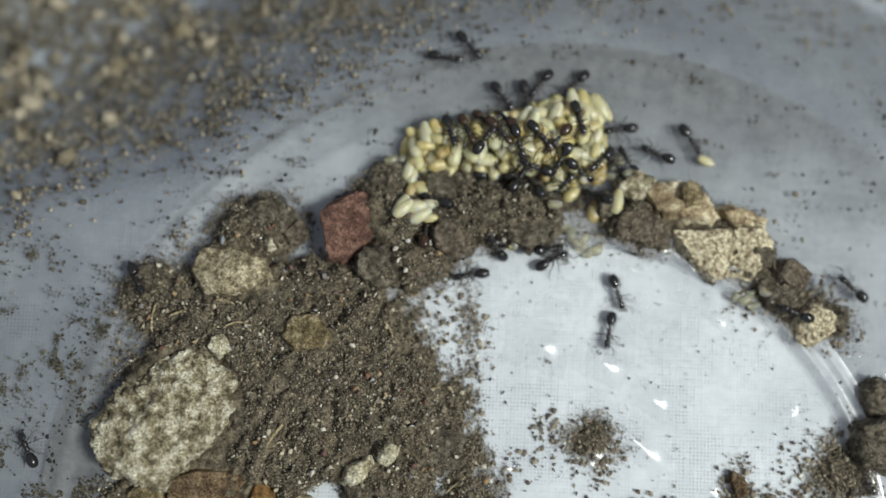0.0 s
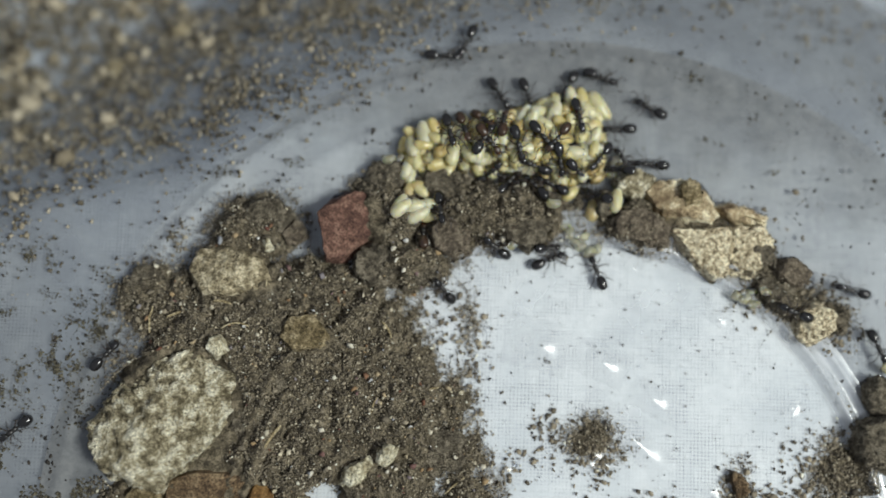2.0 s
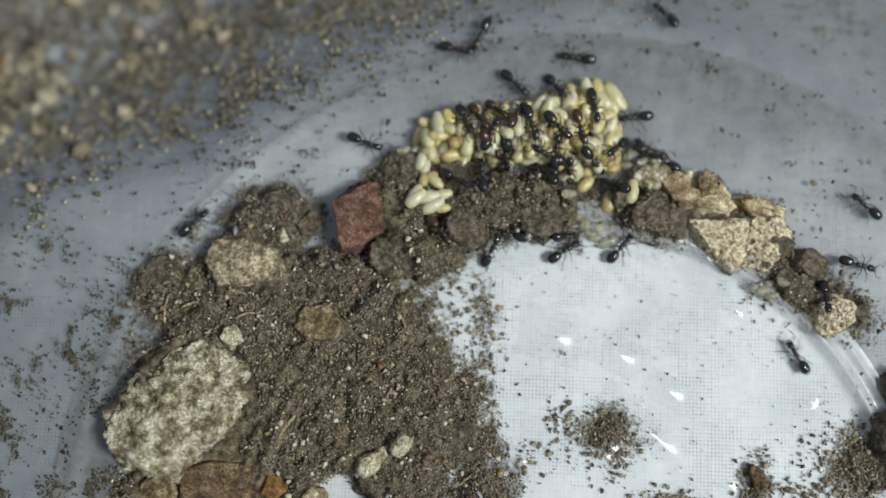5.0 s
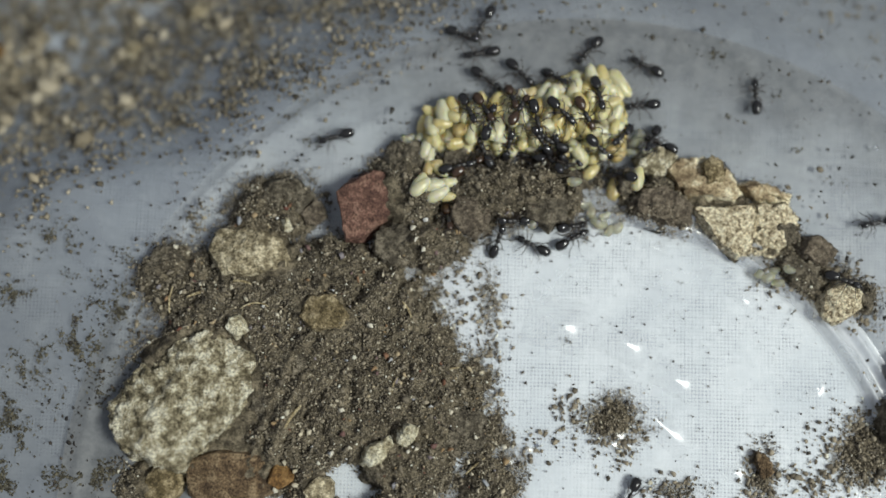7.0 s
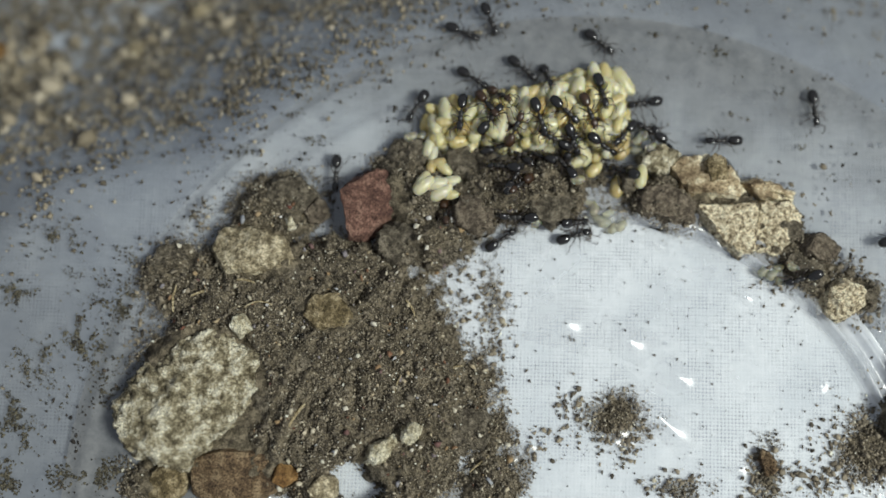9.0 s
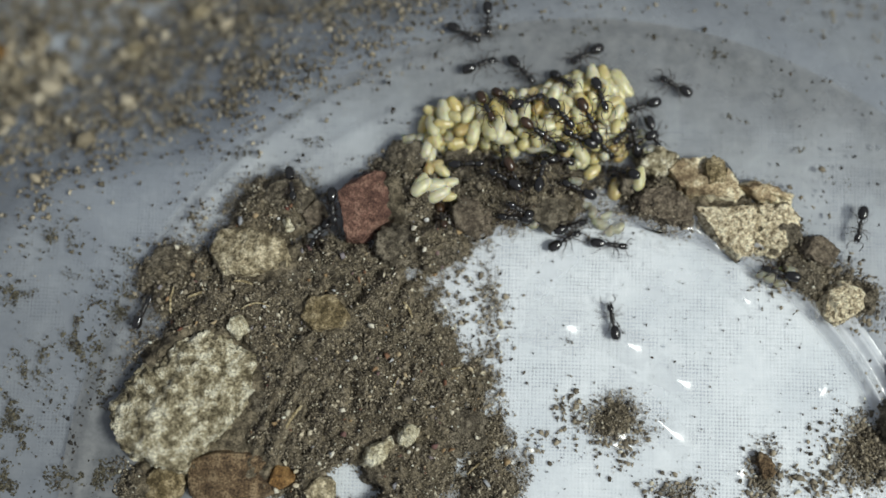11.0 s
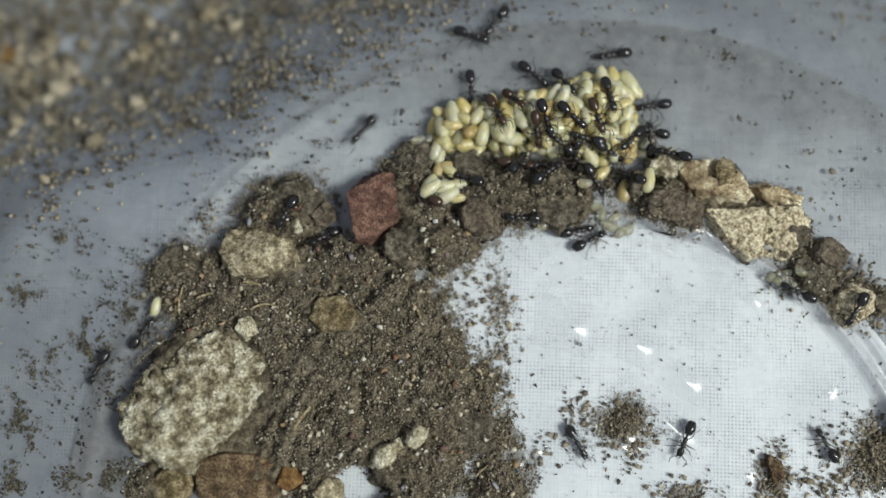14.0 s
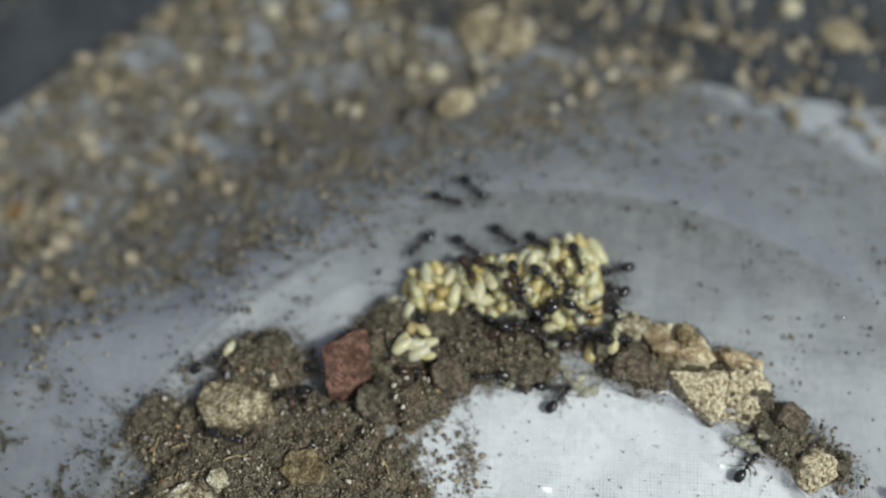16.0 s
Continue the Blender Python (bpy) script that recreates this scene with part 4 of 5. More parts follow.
    ob = mesh_object("blister", verts, faces, BLISTER)
    ob.location = (cx * MM, cy * MM, dish_at(x, y) * MM)
    ob.parent = plastic_dish
    return tagged(ob, "shiny blister in the clear plastic")


for x, y, a, b, turn in [
    (9.2, -5.8, 0.69, 0.55, -15),
    (13.7, -7.1, 0.62, 0.39, -25),
    (17.2, -9.7, 0.50, 0.33, -30),
    (15.9, -12.9, 1.12, 0.33, -42),
    (6.2, -14.6, 0.38, 0.33, 0),
    (4.8, -15.5, 0.44, 0.39, 0),
    (27.2, -10.2, 0.18, 0.18, 0),
    (15.5, 0.1, 0.50, 0.10, -20),
    (22.0, -3.7, 0.31, 0.16, -40),
    (12.7, -13.6, 0.31, 0.29, 0),
    (12.3, -14.2, 0.25, 0.23, 0),
    (13.2, -14.4, 0.25, 0.20, 30),
    (4.2, -5.1, 0.25, 0.20, 0),
    (18.0, 1.5, 0.44, 0.33, 10),
    (18.6, 1.2, 0.38, 0.16, -30),
    (19.8, 0.2, 0.31, 0.13, -40),
    (26.3, -1.4, 0.38, 0.26, -50),
    (27.9, -2.3, 0.56, 0.23, -40),
    (21.1, -16.2, 0.22, 0.20, 0),
]:
    blister(x, y, a, b, turn)

# ---- brood ----


def brood_body(material, parent_name, curve=0.0, segments=14, long=0.80, wide=0.46):
    """A pupa or larva: an egg-shaped body, slightly bent, with faint rings."""
    verts, faces = [], []
    rings, seg = segments, 12
    for i in range(rings + 1):
        t = i / rings
        u = -math.cos(math.pi * t)
        rad = wide * math.sin(math.pi * t) ** 0.75 * (1.0 - 0.14 * u) * (1 + 0.03 * math.sin(t * 26))
        for j in range(seg):
            a = 2 * math.pi * j / seg
            verts.append((u * long, rad * math.cos(a) + curve * u * u, rad * math.sin(a) * 0.92))
    for i in range(rings):
        for j in range(seg):
            a, b = i * seg + j, i * seg + (j + 1) % seg
            faces.append((a, b, b + seg, a + seg))
    ob = mesh_object(parent_name, np.array(verts) * MM, faces, material)
    return ob


def lay(ob, x, y, z, yaw, pitch=0.0, roll=0.0):
    ob.matrix_basis = pose(x * MM, y * MM, z * MM, roll, pitch, yaw)


BROOD_KINDS = [
    (tagged(brood_body(BROOD, "ant_pupa", 0.03), "pale yellow ant pupa in the brood pile", "ant pupa", "brood pile"), 0.47),
    (tagged(brood_body(BROOD_WHITE, "ant_pupa", 0.02, long=0.86, wide=0.44), "creamy white ant pupa in the brood pile", "ant pupa", "brood pile"), 0.37),
    (tagged(brood_body(BROOD_AMBER, "ant_pupa", 0.02, long=0.70, wide=0.44), "amber ant pupa darkening in the brood pile", "ant pupa", "brood pile"), 0.06),
    (tagged(brood_body(BROOD_CLEAR, "ant_larva", 0.10, long=0.56, wide=0.36), "glassy white ant larva in the brood pile", "ant larva", "brood pile"), 0.11)]


def brood_pile(n):
    r = random.Random(21)
    got, used, tries = [], set(), 0
    ax, ay = BROOD_A
    bx, by = BROOD_B
    while len(got) < n and tries < 60000:
        tries += 1
        k = r.uniform(-0.1, 1.1)
        x, y = ax + (bx - ax) * k + r.uniform(-4, 4), ay + (by - ay) * k + r.uniform(-4, 4)
        h = brood_mound(x, y)
        if h <= 0.15:
            continue
        z = dish_at(x, y) + max(h, soil_top(x, y)) - 0.12
        if any((x - p) ** 2 + (y - q) ** 2 + 0.6 * (z - w) ** 2 < 0.80 ** 2 for p, q, w in got):
            continue
        got.append((x, y, z))
        pick, kind = r.random(), 0
        while kind < 3 and pick > BROOD_KINDS[kind][1]:
            pick -= BROOD_KINDS[kind][1]
            kind += 1
        m = pose(x * MM, y * MM, z * MM, r.uniform(0, 360), r.uniform(-38, 38), r.gauss(75, 45)) @ Matrix.Scale(r.uniform(0.95, 1.22), 4)
        if kind in used:
            copy_thing(BROOD_KINDS[kind][0], m)
        else:
            BROOD_KINDS[kind][0].matrix_basis = m
            used.add(kind)
        # a filling layer under it, so that the pile rests on the floor
        if z - 0.42 > dish_at(x, y) + soil_top(x, y) + 0.1:
            copy_thing(BROOD_KINDS[0][0], pose(x * MM, y * MM, (z - 0.42) * MM, 0, 0, r.uniform(0, 360)))
    return got


brood_pile(165)


def loose_brood(x, y, yaw, kind, size, lift=0.22):
    copy_thing(BROOD_KINDS[kind][0], pose(x * MM, y * MM, (ground(x, y) + lift) * MM, 0, 0, yaw) @ Matrix.Scale(size, 4))


for x, y, yaw, kind, size in [
    (-0.58, 6.04, 20, 2, 0.88),
    (-1.11, 5.70, 80, 2, 0.89),
    (-0.17, 5.62, -40, 0, 0.89),
    (-1.72, 4.38, 60, 1, 0.99),
    (-0.78, 4.38, 10, 1, 0.99),
    (0.24, 4.59, 15, 1, 0.90),
    (-0.25, 4.46, -20, 1, 0.98),
    (0.32, 3.64, 5, 0, 0.81),
    (-0.38, 3.76, 30, 1, 1.00),
    (-1.60, 4.17, 40, 1, 0.97),
    (-1.82, 8.12, 40, 3, 0.85),
    (-2.55, 7.99, 20, 3, 0.97),
    (-1.20, 7.37, 70, 1, 0.98),
    (-0.99, 6.87, 80, 1, 0.87),
    (-0.58, 7.91, 100, 0, 0.88),
    (-1.49, 9.17, 80, 0, 0.95),
    (9.42, 4.59, 0, 3, 1.01),
    (11.82, 2.32, 30, 3, 0.84),
    (11.21, 1.99, -30, 3, 0.94),
    (10.81, 2.65, 80, 3, 0.93),
    (11.61, 1.71, 10, 3, 0.95),
    (12.21, 1.30, 60, 3, 0.85),
    (12.82, 1.50, 40, 3, 0.98),
    (10.50, 3.14, 0, 3, 0.83),
    (23.65, -2.16, 30, 3, 1.02),
    (24.24, -2.57, 0, 3, 0.92),
    (23.06, -1.84, 50, 3, 0.89),
    (24.88, -1.68, -20, 3, 0.82),
    (24.08, -1.68, 10, 3, 0.80),
    (14.18, 7.91, 60, 3, 1.01),
    (14.99, 7.20, 30, 3, 0.80),
    (13.96, 7.08, 0, 3, 0.89),
    (14.60, 8.33, 90, 3, 1.02),
    (14.12, 5.00, 80, 1, 1.01),
    (12.56, 4.38, 78, 2, 1.30),
    (12.93, 6.87, 30, 2, 0.98),
    (12.32, 7.20, 10, 2, 0.85),
    (13.15, 7.49, 70, 2, 0.87),
    (13.04, 12.33, -55, 1, 1.30),
    (13.53, 11.90, -60, 0, 0.90),
    (12.82, 11.48, -50, 0, 0.86),
    (13.19, 9.59, 60, 0, 0.87),
    (12.48, 8.75, 70, 0, 0.83),
    (6.42, 11.40, 5, 1, 0.82),
    (5.60, 11.27, 20, 1, 0.80),
    (10.86, 5.62, 40, 0, 0.93),
    (10.26, 6.45, 70, 0, 0.80),
    (9.65, 6.24, 20, 1, 0.90),
    (6.53, 1.71, 60, 3, 0.94),
]:
    loose_brood(x, y, yaw, kind, size)

# ---- ants ----


def spun(bm, x0, x1, wide, high, cz=0.0, front=1.0, seg=14, rings=12, groove=0.0, droop=0.0):
    """A body piece: an egg along x between x0 and x1."""
    rows = []
    for i in range(rings + 1):
        t = i / rings
        u = -math.cos(math.pi * t)
        rad = math.sin(math.pi * t) ** 0.72 if 0 < i < rings else 0.02
        rad *= 1 + (front - 1) * (u + 1) / 2
        rad *= 1 - groove * max(0.0, math.cos(t * math.pi * 9)) ** 8
        x = x0 + (x1 - x0) * (u + 1) / 2
        rows.append([bm.verts.new((x, wide * rad * math.cos(2 * math.pi * j / seg), cz + droop * u + high * rad * math.sin(2 * math.pi * j / seg))) for j in range(seg)])
    for a, b in zip(rows, rows[1:]):
        for j in range(seg):
            bm.faces.new((a[j], a[(j + 1) % seg], b[(j + 1) % seg], b[j]))
    bm.faces.new(rows[0][::-1])
    bm.faces.new(rows[-1])


def build_ant(name, body, dull, label):
    """A small worker ant, head towards +x, feet at height 0."""
    ant = tagged(new(name), label, "ant", "ants of the colony")
    bm = bmesh.new()
    spun(bm, -1.62, -0.52, 0.40, 0.37, 0.50, 0.92, groove=0.05, droop=0.05)
    part("gaster", bm, body, ant, "glossy egg-shaped abdomen")
    bm = bmesh.new()
    spun(bm, -0.56, -0.36, 0.09, 0.13, 0.44, 1.0, 10, 6)
    part("petiole", bm, dull, ant)
    bm = bmesh.new()
    spun(bm, -0.40, 0.14, 0.17, 0.18, 0.48, 1.1, 12, 8)
    spun(bm, -0.02, 0.50, 0.21, 0.21, 0.52, 0.8, 12, 8)
    part("thorax", bm, dull, ant)
    bm = bmesh.new()
    spun(bm, 0.46, 1.10, 0.29, 0.21, 0.48, 0.80, 14, 10, droop=-0.05)
    head = part("head", bm, body, ant)
    for s in (-1, 1):
        bm = bmesh.new()
        tube(bm, [(0.98, 0.14 * s, 0.40), (1.16, 0.12 * s, 0.36), (1.26, 0.02 * s, 0.34)], [0.06, 0.045, 0.01])
        part("mandible", bm, dull, head)
        bm = bmesh.new()
        tube(bm, [(0.98, 0.12 * s, 0.50), (1.15, 0.36 * s, 0.62), (1.22, 0.50 * s, 0.64), (1.45, 0.55 * s, 0.48), (1.70, 0.46 * s, 0.30)], [0.03, 0.032, 0.03, 0.036, 0.03])
        part("antenna", bm, LEG, ant)
        for x, reach, sweep in ((0.34, 0.80, 0.66), (0.12, 0.86, -0.16), (-0.12, 0.95, -0.86)):
            bm = bmesh.new()
            kx = sweep * 0.45
            tube(bm, [(0, 0.10 * s, 0), (kx * 0.5, 0.32 * s, 0.12), (kx, 0.48 * s, 0.20), (kx + sweep * 0.30, 0.66 * s, -0.12), (sweep * 0.9, reach * s, -0.36), (sweep * 1.12, (reach + 0.16) * s, -0.385)],
                 [0.045, 0.045, 0.034, 0.028, 0.020, 0.014])
            leg = part("leg", bm, LEG, ant)
            leg.location = (x * MM, 0, 0.40 * MM)
    return ant


black_ant = build_ant("ant", BLACK, BLACK_DULL, "glossy black worker ant with long thin legs")
brown_ant = build_ant("ant", BROWN, BLACK_DULL, "dark amber-brown worker ant among the brood")
first = {"black": black_ant, "brown": brown_ant}
taken = set()


def ant(kind):
    if kind not in taken:
        taken.add(kind)
        return first[kind]
    return copy_thing(first[kind], Matrix.Identity(4))


def stand(x, y, heading, lift=0.0):
    """The pose of an ant on the ground at a place, leaning with the ground."""
    e = 0.7
    c, s = math.cos(math.radians(heading)), math.sin(math.radians(heading))
    zf, zb = ground(x + e * c, y + e * s), ground(x - e * c, y - e * s)
    zl, zr = ground(x - e * s, y + e * c), ground(x + e * s, y - e * c)
    f = Vector((2 * e * c, 2 * e * s, max(-1.2, min(1.2, zf - zb)))).normalized()
    w = Vector((-2 * e * s, 2 * e * c, max(-1.0, min(1.0, zl - zr)))).normalized()
    up = f.cross(w).normalized()
    w = up.cross(f)
    z = max((zf + zb) / 2, ground(x, y)) + lift
    m = Matrix((f, w, up)).transposed().to_4x4()
    m.translation = (x * MM, y * MM, z * MM)
    return m


def go(thing, rows, swing=True, restless=0.0, seed=0, load=None, before=(), since=-1.0):
    """Keys an ant along rows of t, x, y, heading; its legs swing while it walks."""
    r = random.Random(seed)
    full = [rows[0]]
    for b in rows[1:]:
        a = full[-1]
        turn = (b[3] - a[3] + 180) % 360 - 180
        n = 1 + int(abs(turn) // 70)
        if restless and b[0] - a[0] > 1.1:
            n = max(n, int((b[0] - a[0]) / 0.55))
        for k in range(1, n + 1):
            f = k / n
            jig = restless if k < n else 0.0
            full.append((a[0] + (b[0] - a[0]) * f, a[1] + (b[1] - a[1]) * f + r.uniform(-1, 1) * jig * 0.12, a[2] + (b[2] - a[2]) * f + r.uniform(-1, 1) * jig * 0.12, a[3] + turn * f + r.uniform(-1, 1) * jig * 9))
    walk(thing, [(t, stand(x, y, h)) for t, x, y, h in full])
    if load:
        tagged(load, "white pupa carried in the jaws of an ant")
        held = [(t, stand(x, y, h) @ pose(1.75 * MM, 0, 0.42 * MM, 0, 0, 30)) for t, x, y, h in full if t > since]
        walk(load, [(t, pose(x * MM, y * MM, z * MM, 0, 0, 80)) for t, x, y, z in before] + held)
    legs = [o for o in thing.children if o.name.startswith("leg")]
    feelers = [o for o in thing.children if o.name.startswith("antenna")]
    if swing:
        ts = [k * 0.1 for k in range(161)]
        tt, xx, yy = [q[0] for q in full], [q[1] for q in full], [q[2] for q in full]
        speed = [math.hypot(np.interp(t + 0.05, tt, xx) - np.interp(t - 0.05, tt, xx), np.interp(t + 0.05, tt, yy) - np.interp(t - 0.05, tt, yy)) / 0.1 for t in ts]
        for k, leg in enumerate(legs):
            base = leg.location / MM
            phase = 1 if k in (0, 2, 4) else -1
            keyed = []
            for i, t in enumerate(ts):
                near = max(speed[max(0, i - 1):i + 2])
                amp = 15 * min(1.0, near / 3)
                if i in (0, 160) or near > 0.6 or max(speed[max(0, i - 2):i + 3]) > 0.6:
                    keyed.append((t, pose(base.x * MM, base.y * MM, base.z * MM, 0, 0, amp * phase * (1 if i % 2 else -1))))
            walk(leg, keyed)
    for k, leg in enumerate(feelers):
        walk(leg, [(t, pose(0, 0, 0, 0, r.uniform(-4, 4), r.uniform(-5, 5))) for t in np.arange(0, 16.1, 1.0)])


# places of the ants: t, x, y, heading
STILL = [
    ("black", [(0.00, 1.88, 9.68, -73), (3.00, 1.91, 9.65, -77), (5.50, 1.98, 9.71, -68), (7.00, 1.95, 9.66, -66), (9.00, 1.12, 9.29, -97), (11.50, -9.89, 1.12, -92), (12.00, -11.88, 1.77, 180), (13.00, -14.13, 2.12, -177), (16.00, -7.89, 2.60, -12)]),
    ("brown", [(0.00, 3.10, 9.81, -67), (3.00, 2.97, 9.79, -66), (5.50, 3.09, 9.90, -56), (7.00, 3.11, 9.71, -59), (9.00, 3.14, 9.83, -55), (11.50, 3.04, 9.74, -65), (12.50, 3.00, 9.76, -67), (13.50, 3.35, 9.50, -63), (14.50, 3.12, 9.81, -62), (15.50, 3.23, 9.83, -64), (16.00, 3.23, 9.98, -62)]),
    ("brown", [(0.00, 4.41, 10.57, -45), (3.00, 4.46, 10.49, -42), (5.50, 4.50, 10.53, -45), (7.00, 5.08, 10.45, -75), (9.00, 4.06, 10.61, -40), (11.50, 4.54, 10.41, -50), (12.50, 4.49, 10.53, -42), (14.50, 4.51, 10.47, -46), (16.00, 4.93, 10.25, -24)]),
    ("black", [(0.00, 5.87, 12.83, -54), (3.00, 5.78, 12.89, -54), (5.50, 5.97, 13.10, -42), (7.00, 5.88, 12.93, -45), (9.00, 5.87, 13.08, -40), (11.50, 5.88, 13.01, -52), (12.50, 6.07, 13.08, -33), (13.50, 6.13, 12.97, -41), (14.50, 6.07, 12.90, -38), (15.50, 6.27, 12.81, -41), (16.00, 6.28, 13.19, -37)]),
    ("black", [(0.00, 8.43, 13.85, -130), (1.00, 8.29, 13.88, -119), (1.50, 9.97, 13.94, -38), (2.00, 10.67, 13.48, -117), (2.50, 10.66, 13.73, -148), (3.00, 8.39, 13.94, -171), (5.50, 8.87, 12.27, -31), (7.00, 8.44, 12.21, -43), (9.00, 7.56, 12.09, -76), (11.50, 8.94, 11.94, -41), (12.50, 8.64, 11.31, -72), (13.50, 8.33, 11.36, -81), (14.50, 8.33, 12.71, -31), (15.50, 9.10, 12.24, -31), (16.00, 8.81, 12.51, -42)]),
    ("black", [(0.00, 7.53, 12.77, -78), (1.00, 6.91, 12.81, -106), (1.50, 7.56, 12.66, -81), (2.00, 7.83, 12.85, -69), (2.50, 7.78, 12.59, -64), (3.00, 7.81, 12.51, -40), (5.50, 6.62, 8.86, -73), (7.00, 6.76, 9.07, -75), (9.00, 6.76, 9.06, -70), (11.50, 6.25, 10.60, 45), (12.50, 6.48, 9.91, -77), (14.50, 6.68, 9.05, -71), (15.50, 6.87, 9.29, -68), (16.00, 6.94, 9.39, -68)]),
    ("black", [(0.00, 11.26, 10.83, -74), (3.00, 11.33, 10.86, -79), (5.50, 11.28, 10.87, -77), (7.00, 11.28, 10.85, -77), (9.00, 11.29, 10.90, -76), (11.50, 11.31, 10.84, -78), (12.50, 11.32, 10.90, -76), (13.50, 11.30, 10.85, -76), (14.50, 11.30, 10.96, -74), (15.50, 11.41, 10.91, -76), (16.00, 11.50, 11.01, -73)]),
    ("black", [(0.00, 14.30, 10.57, -173), (3.00, 14.38, 10.49, -168), (5.50, 14.48, 10.62, -170), (7.00, 14.46, 10.57, -174), (9.00, 14.40, 10.56, -171), (11.50, 14.44, 10.48, -169), (12.50, 14.50, 10.54, -167), (13.50, 14.55, 10.65, -169), (14.50, 14.46, 10.66, -173), (15.50, 14.57, 10.60, -166), (16.00, 14.46, 10.72, -165)]),
    ("black", [(0.00, 6.79, 9.04, -72), (3.00, 6.80, 8.86, -77), (5.50, 4.82, 7.51, -100), (7.00, 4.68, 7.83, 73), (9.00, 3.97, 7.57, 17), (11.50, 4.03, 6.32, 111), (12.50, 4.68, 6.23, 52), (14.50, 4.90, 6.16, 61), (15.50, 4.35, 6.91, 114), (16.00, 3.89, 6.90, 152)]),
    ("black", [(0.00, 8.47, 9.52, -48), (3.00, 8.74, 9.49, -49), (5.50, 8.71, 9.50, -48), (7.00, 8.68, 9.57, -44), (9.00, 8.68, 9.50, -43), (11.50, 8.61, 9.49, -42), (12.50, 8.63, 9.52, -43), (14.50, 8.68, 9.43, -44), (15.50, 8.76, 9.47, -44), (16.00, 9.11, 9.51, -39)]),
    ("brown", [(0.00, 9.48, 9.34, -131), (3.00, 9.59, 9.41, -131), (5.50, 10.42, 9.41, -65), (7.00, 10.31, 9.40, -62), (9.00, 10.34, 9.46, -68), (11.50, 10.36, 9.35, -60), (12.50, 10.33, 9.43, -68), (14.50, 10.43, 9.40, -66), (15.50, 10.50, 9.40, -66), (16.00, 10.54, 9.43, -67)]),
    ("black", [(0.00, 11.51, 7.41, -34), (3.00, 11.60, 7.26, -41), (5.50, 11.52, 7.35, -36), (7.00, 11.53, 7.38, -37), (9.00, 11.51, 7.44, -32), (11.50, 11.54, 7.37, -37), (12.50, 11.57, 7.30, -40), (14.50, 11.58, 7.32, -33), (15.50, 11.64, 7.39, -30), (16.00, 11.74, 7.53, -26)]),
    ("black", [(0.00, 12.53, 8.05, -135), (3.00, 12.65, 8.06, -127), (5.50, 12.62, 8.07, -131), (7.00, 12.62, 8.07, -134), (9.00, 12.59, 8.07, -131), (12.50, 12.53, 8.19, -138), (14.50, 12.59, 8.00, -131), (15.50, 13.62, 9.12, 50), (16.00, 13.84, 8.81, 23)]),
    ("black", [(0.00, 15.03, 8.33, 121), (3.00, 14.93, 8.12, 126), (5.50, 15.93, 7.64, -54), (7.00, 15.26, 7.68, -120), (9.00, 14.87, 8.57, 148), (11.50, 15.63, 8.19, -44), (12.50, 15.24, 8.22, -42), (14.50, 14.11, 8.41, 128), (15.50, 14.45, 8.58, 113), (16.00, 14.22, 8.72, 105)]),
    ("black", [(0.00, 4.46, 9.49, 54), (3.00, 4.46, 9.40, 58), (7.00, 3.42, 9.17, 73), (9.00, 3.39, 9.21, 51), (11.50, 15.92, 7.88, 125), (12.50, 15.64, 7.78, 137), (13.50, 15.85, 7.29, 136), (14.50, 15.42, 6.18, -170), (15.50, 14.22, 5.20, 19), (16.00, 14.49, 5.24, 7)]),
    ("black", [(0.00, 7.80, 5.92, 121), (3.00, 7.77, 5.88, 129), (5.50, 7.68, 6.19, 125), (7.00, 7.75, 5.96, 125), (9.00, 8.30, 5.61, 128), (11.50, 6.63, 4.85, 63), (12.50, 6.25, 5.07, 69), (14.50, 7.05, 5.33, 28), (15.50, 7.26, 5.73, 59), (16.00, 6.87, 5.79, 16)]),
    ("black", [(0.00, 12.78, 5.40, 151), (3.00, 12.93, 5.31, 159), (5.50, 12.94, 5.36, 150), (7.00, 12.98, 5.27, 151), (9.00, 12.93, 5.30, 152), (11.50, 12.90, 5.31, 148), (12.50, 12.89, 5.34, 148), (14.50, 12.90, 5.33, 153), (15.50, 13.09, 5.33, 154), (16.00, 12.96, 5.25, 159)]),
    ("black", [(0.00, 5.11, 7.27, -3), (3.00, 4.87, 7.68, 70), (5.50, 4.73, 7.80, 70), (7.00, 8.47, 7.58, 117), (9.00, 9.08, 7.53, 72), (11.50, 8.30, 6.05, -32), (12.50, 9.45, 6.09, -38), (14.50, 8.55, 7.60, 120), (15.50, 9.38, 7.19, 25), (16.00, 9.13, 7.64, 65)]),
    ("black", [(0.00, 9.59, 0.82, 28), (3.00, 9.36, 0.70, 25), (5.50, 9.39, 0.70, 28), (7.00, 9.60, 0.78, 29), (9.00, 9.54, 0.82, 17), (11.50, 8.98, 0.62, 30), (12.50, 9.35, 0.75, 33), (13.50, 10.34, 0.98, 29), (14.50, 9.92, 0.67, 27), (15.50, 9.95, 0.86, 41), (16.00, 10.30, 0.94, 46)]),
    ("black", [(0.00, 9.09, 1.73, 12), (3.00, 9.09, 1.84, 11), (5.50, 9.21, 1.84, 11), (7.00, 9.35, 1.82, 11), (9.00, 9.23, 1.90, 10), (12.50, 9.26, 1.84, 17), (14.50, 9.11, 1.72, 7), (15.50, 9.14, 1.77, 5), (16.00, 9.31, 1.80, 2)]),
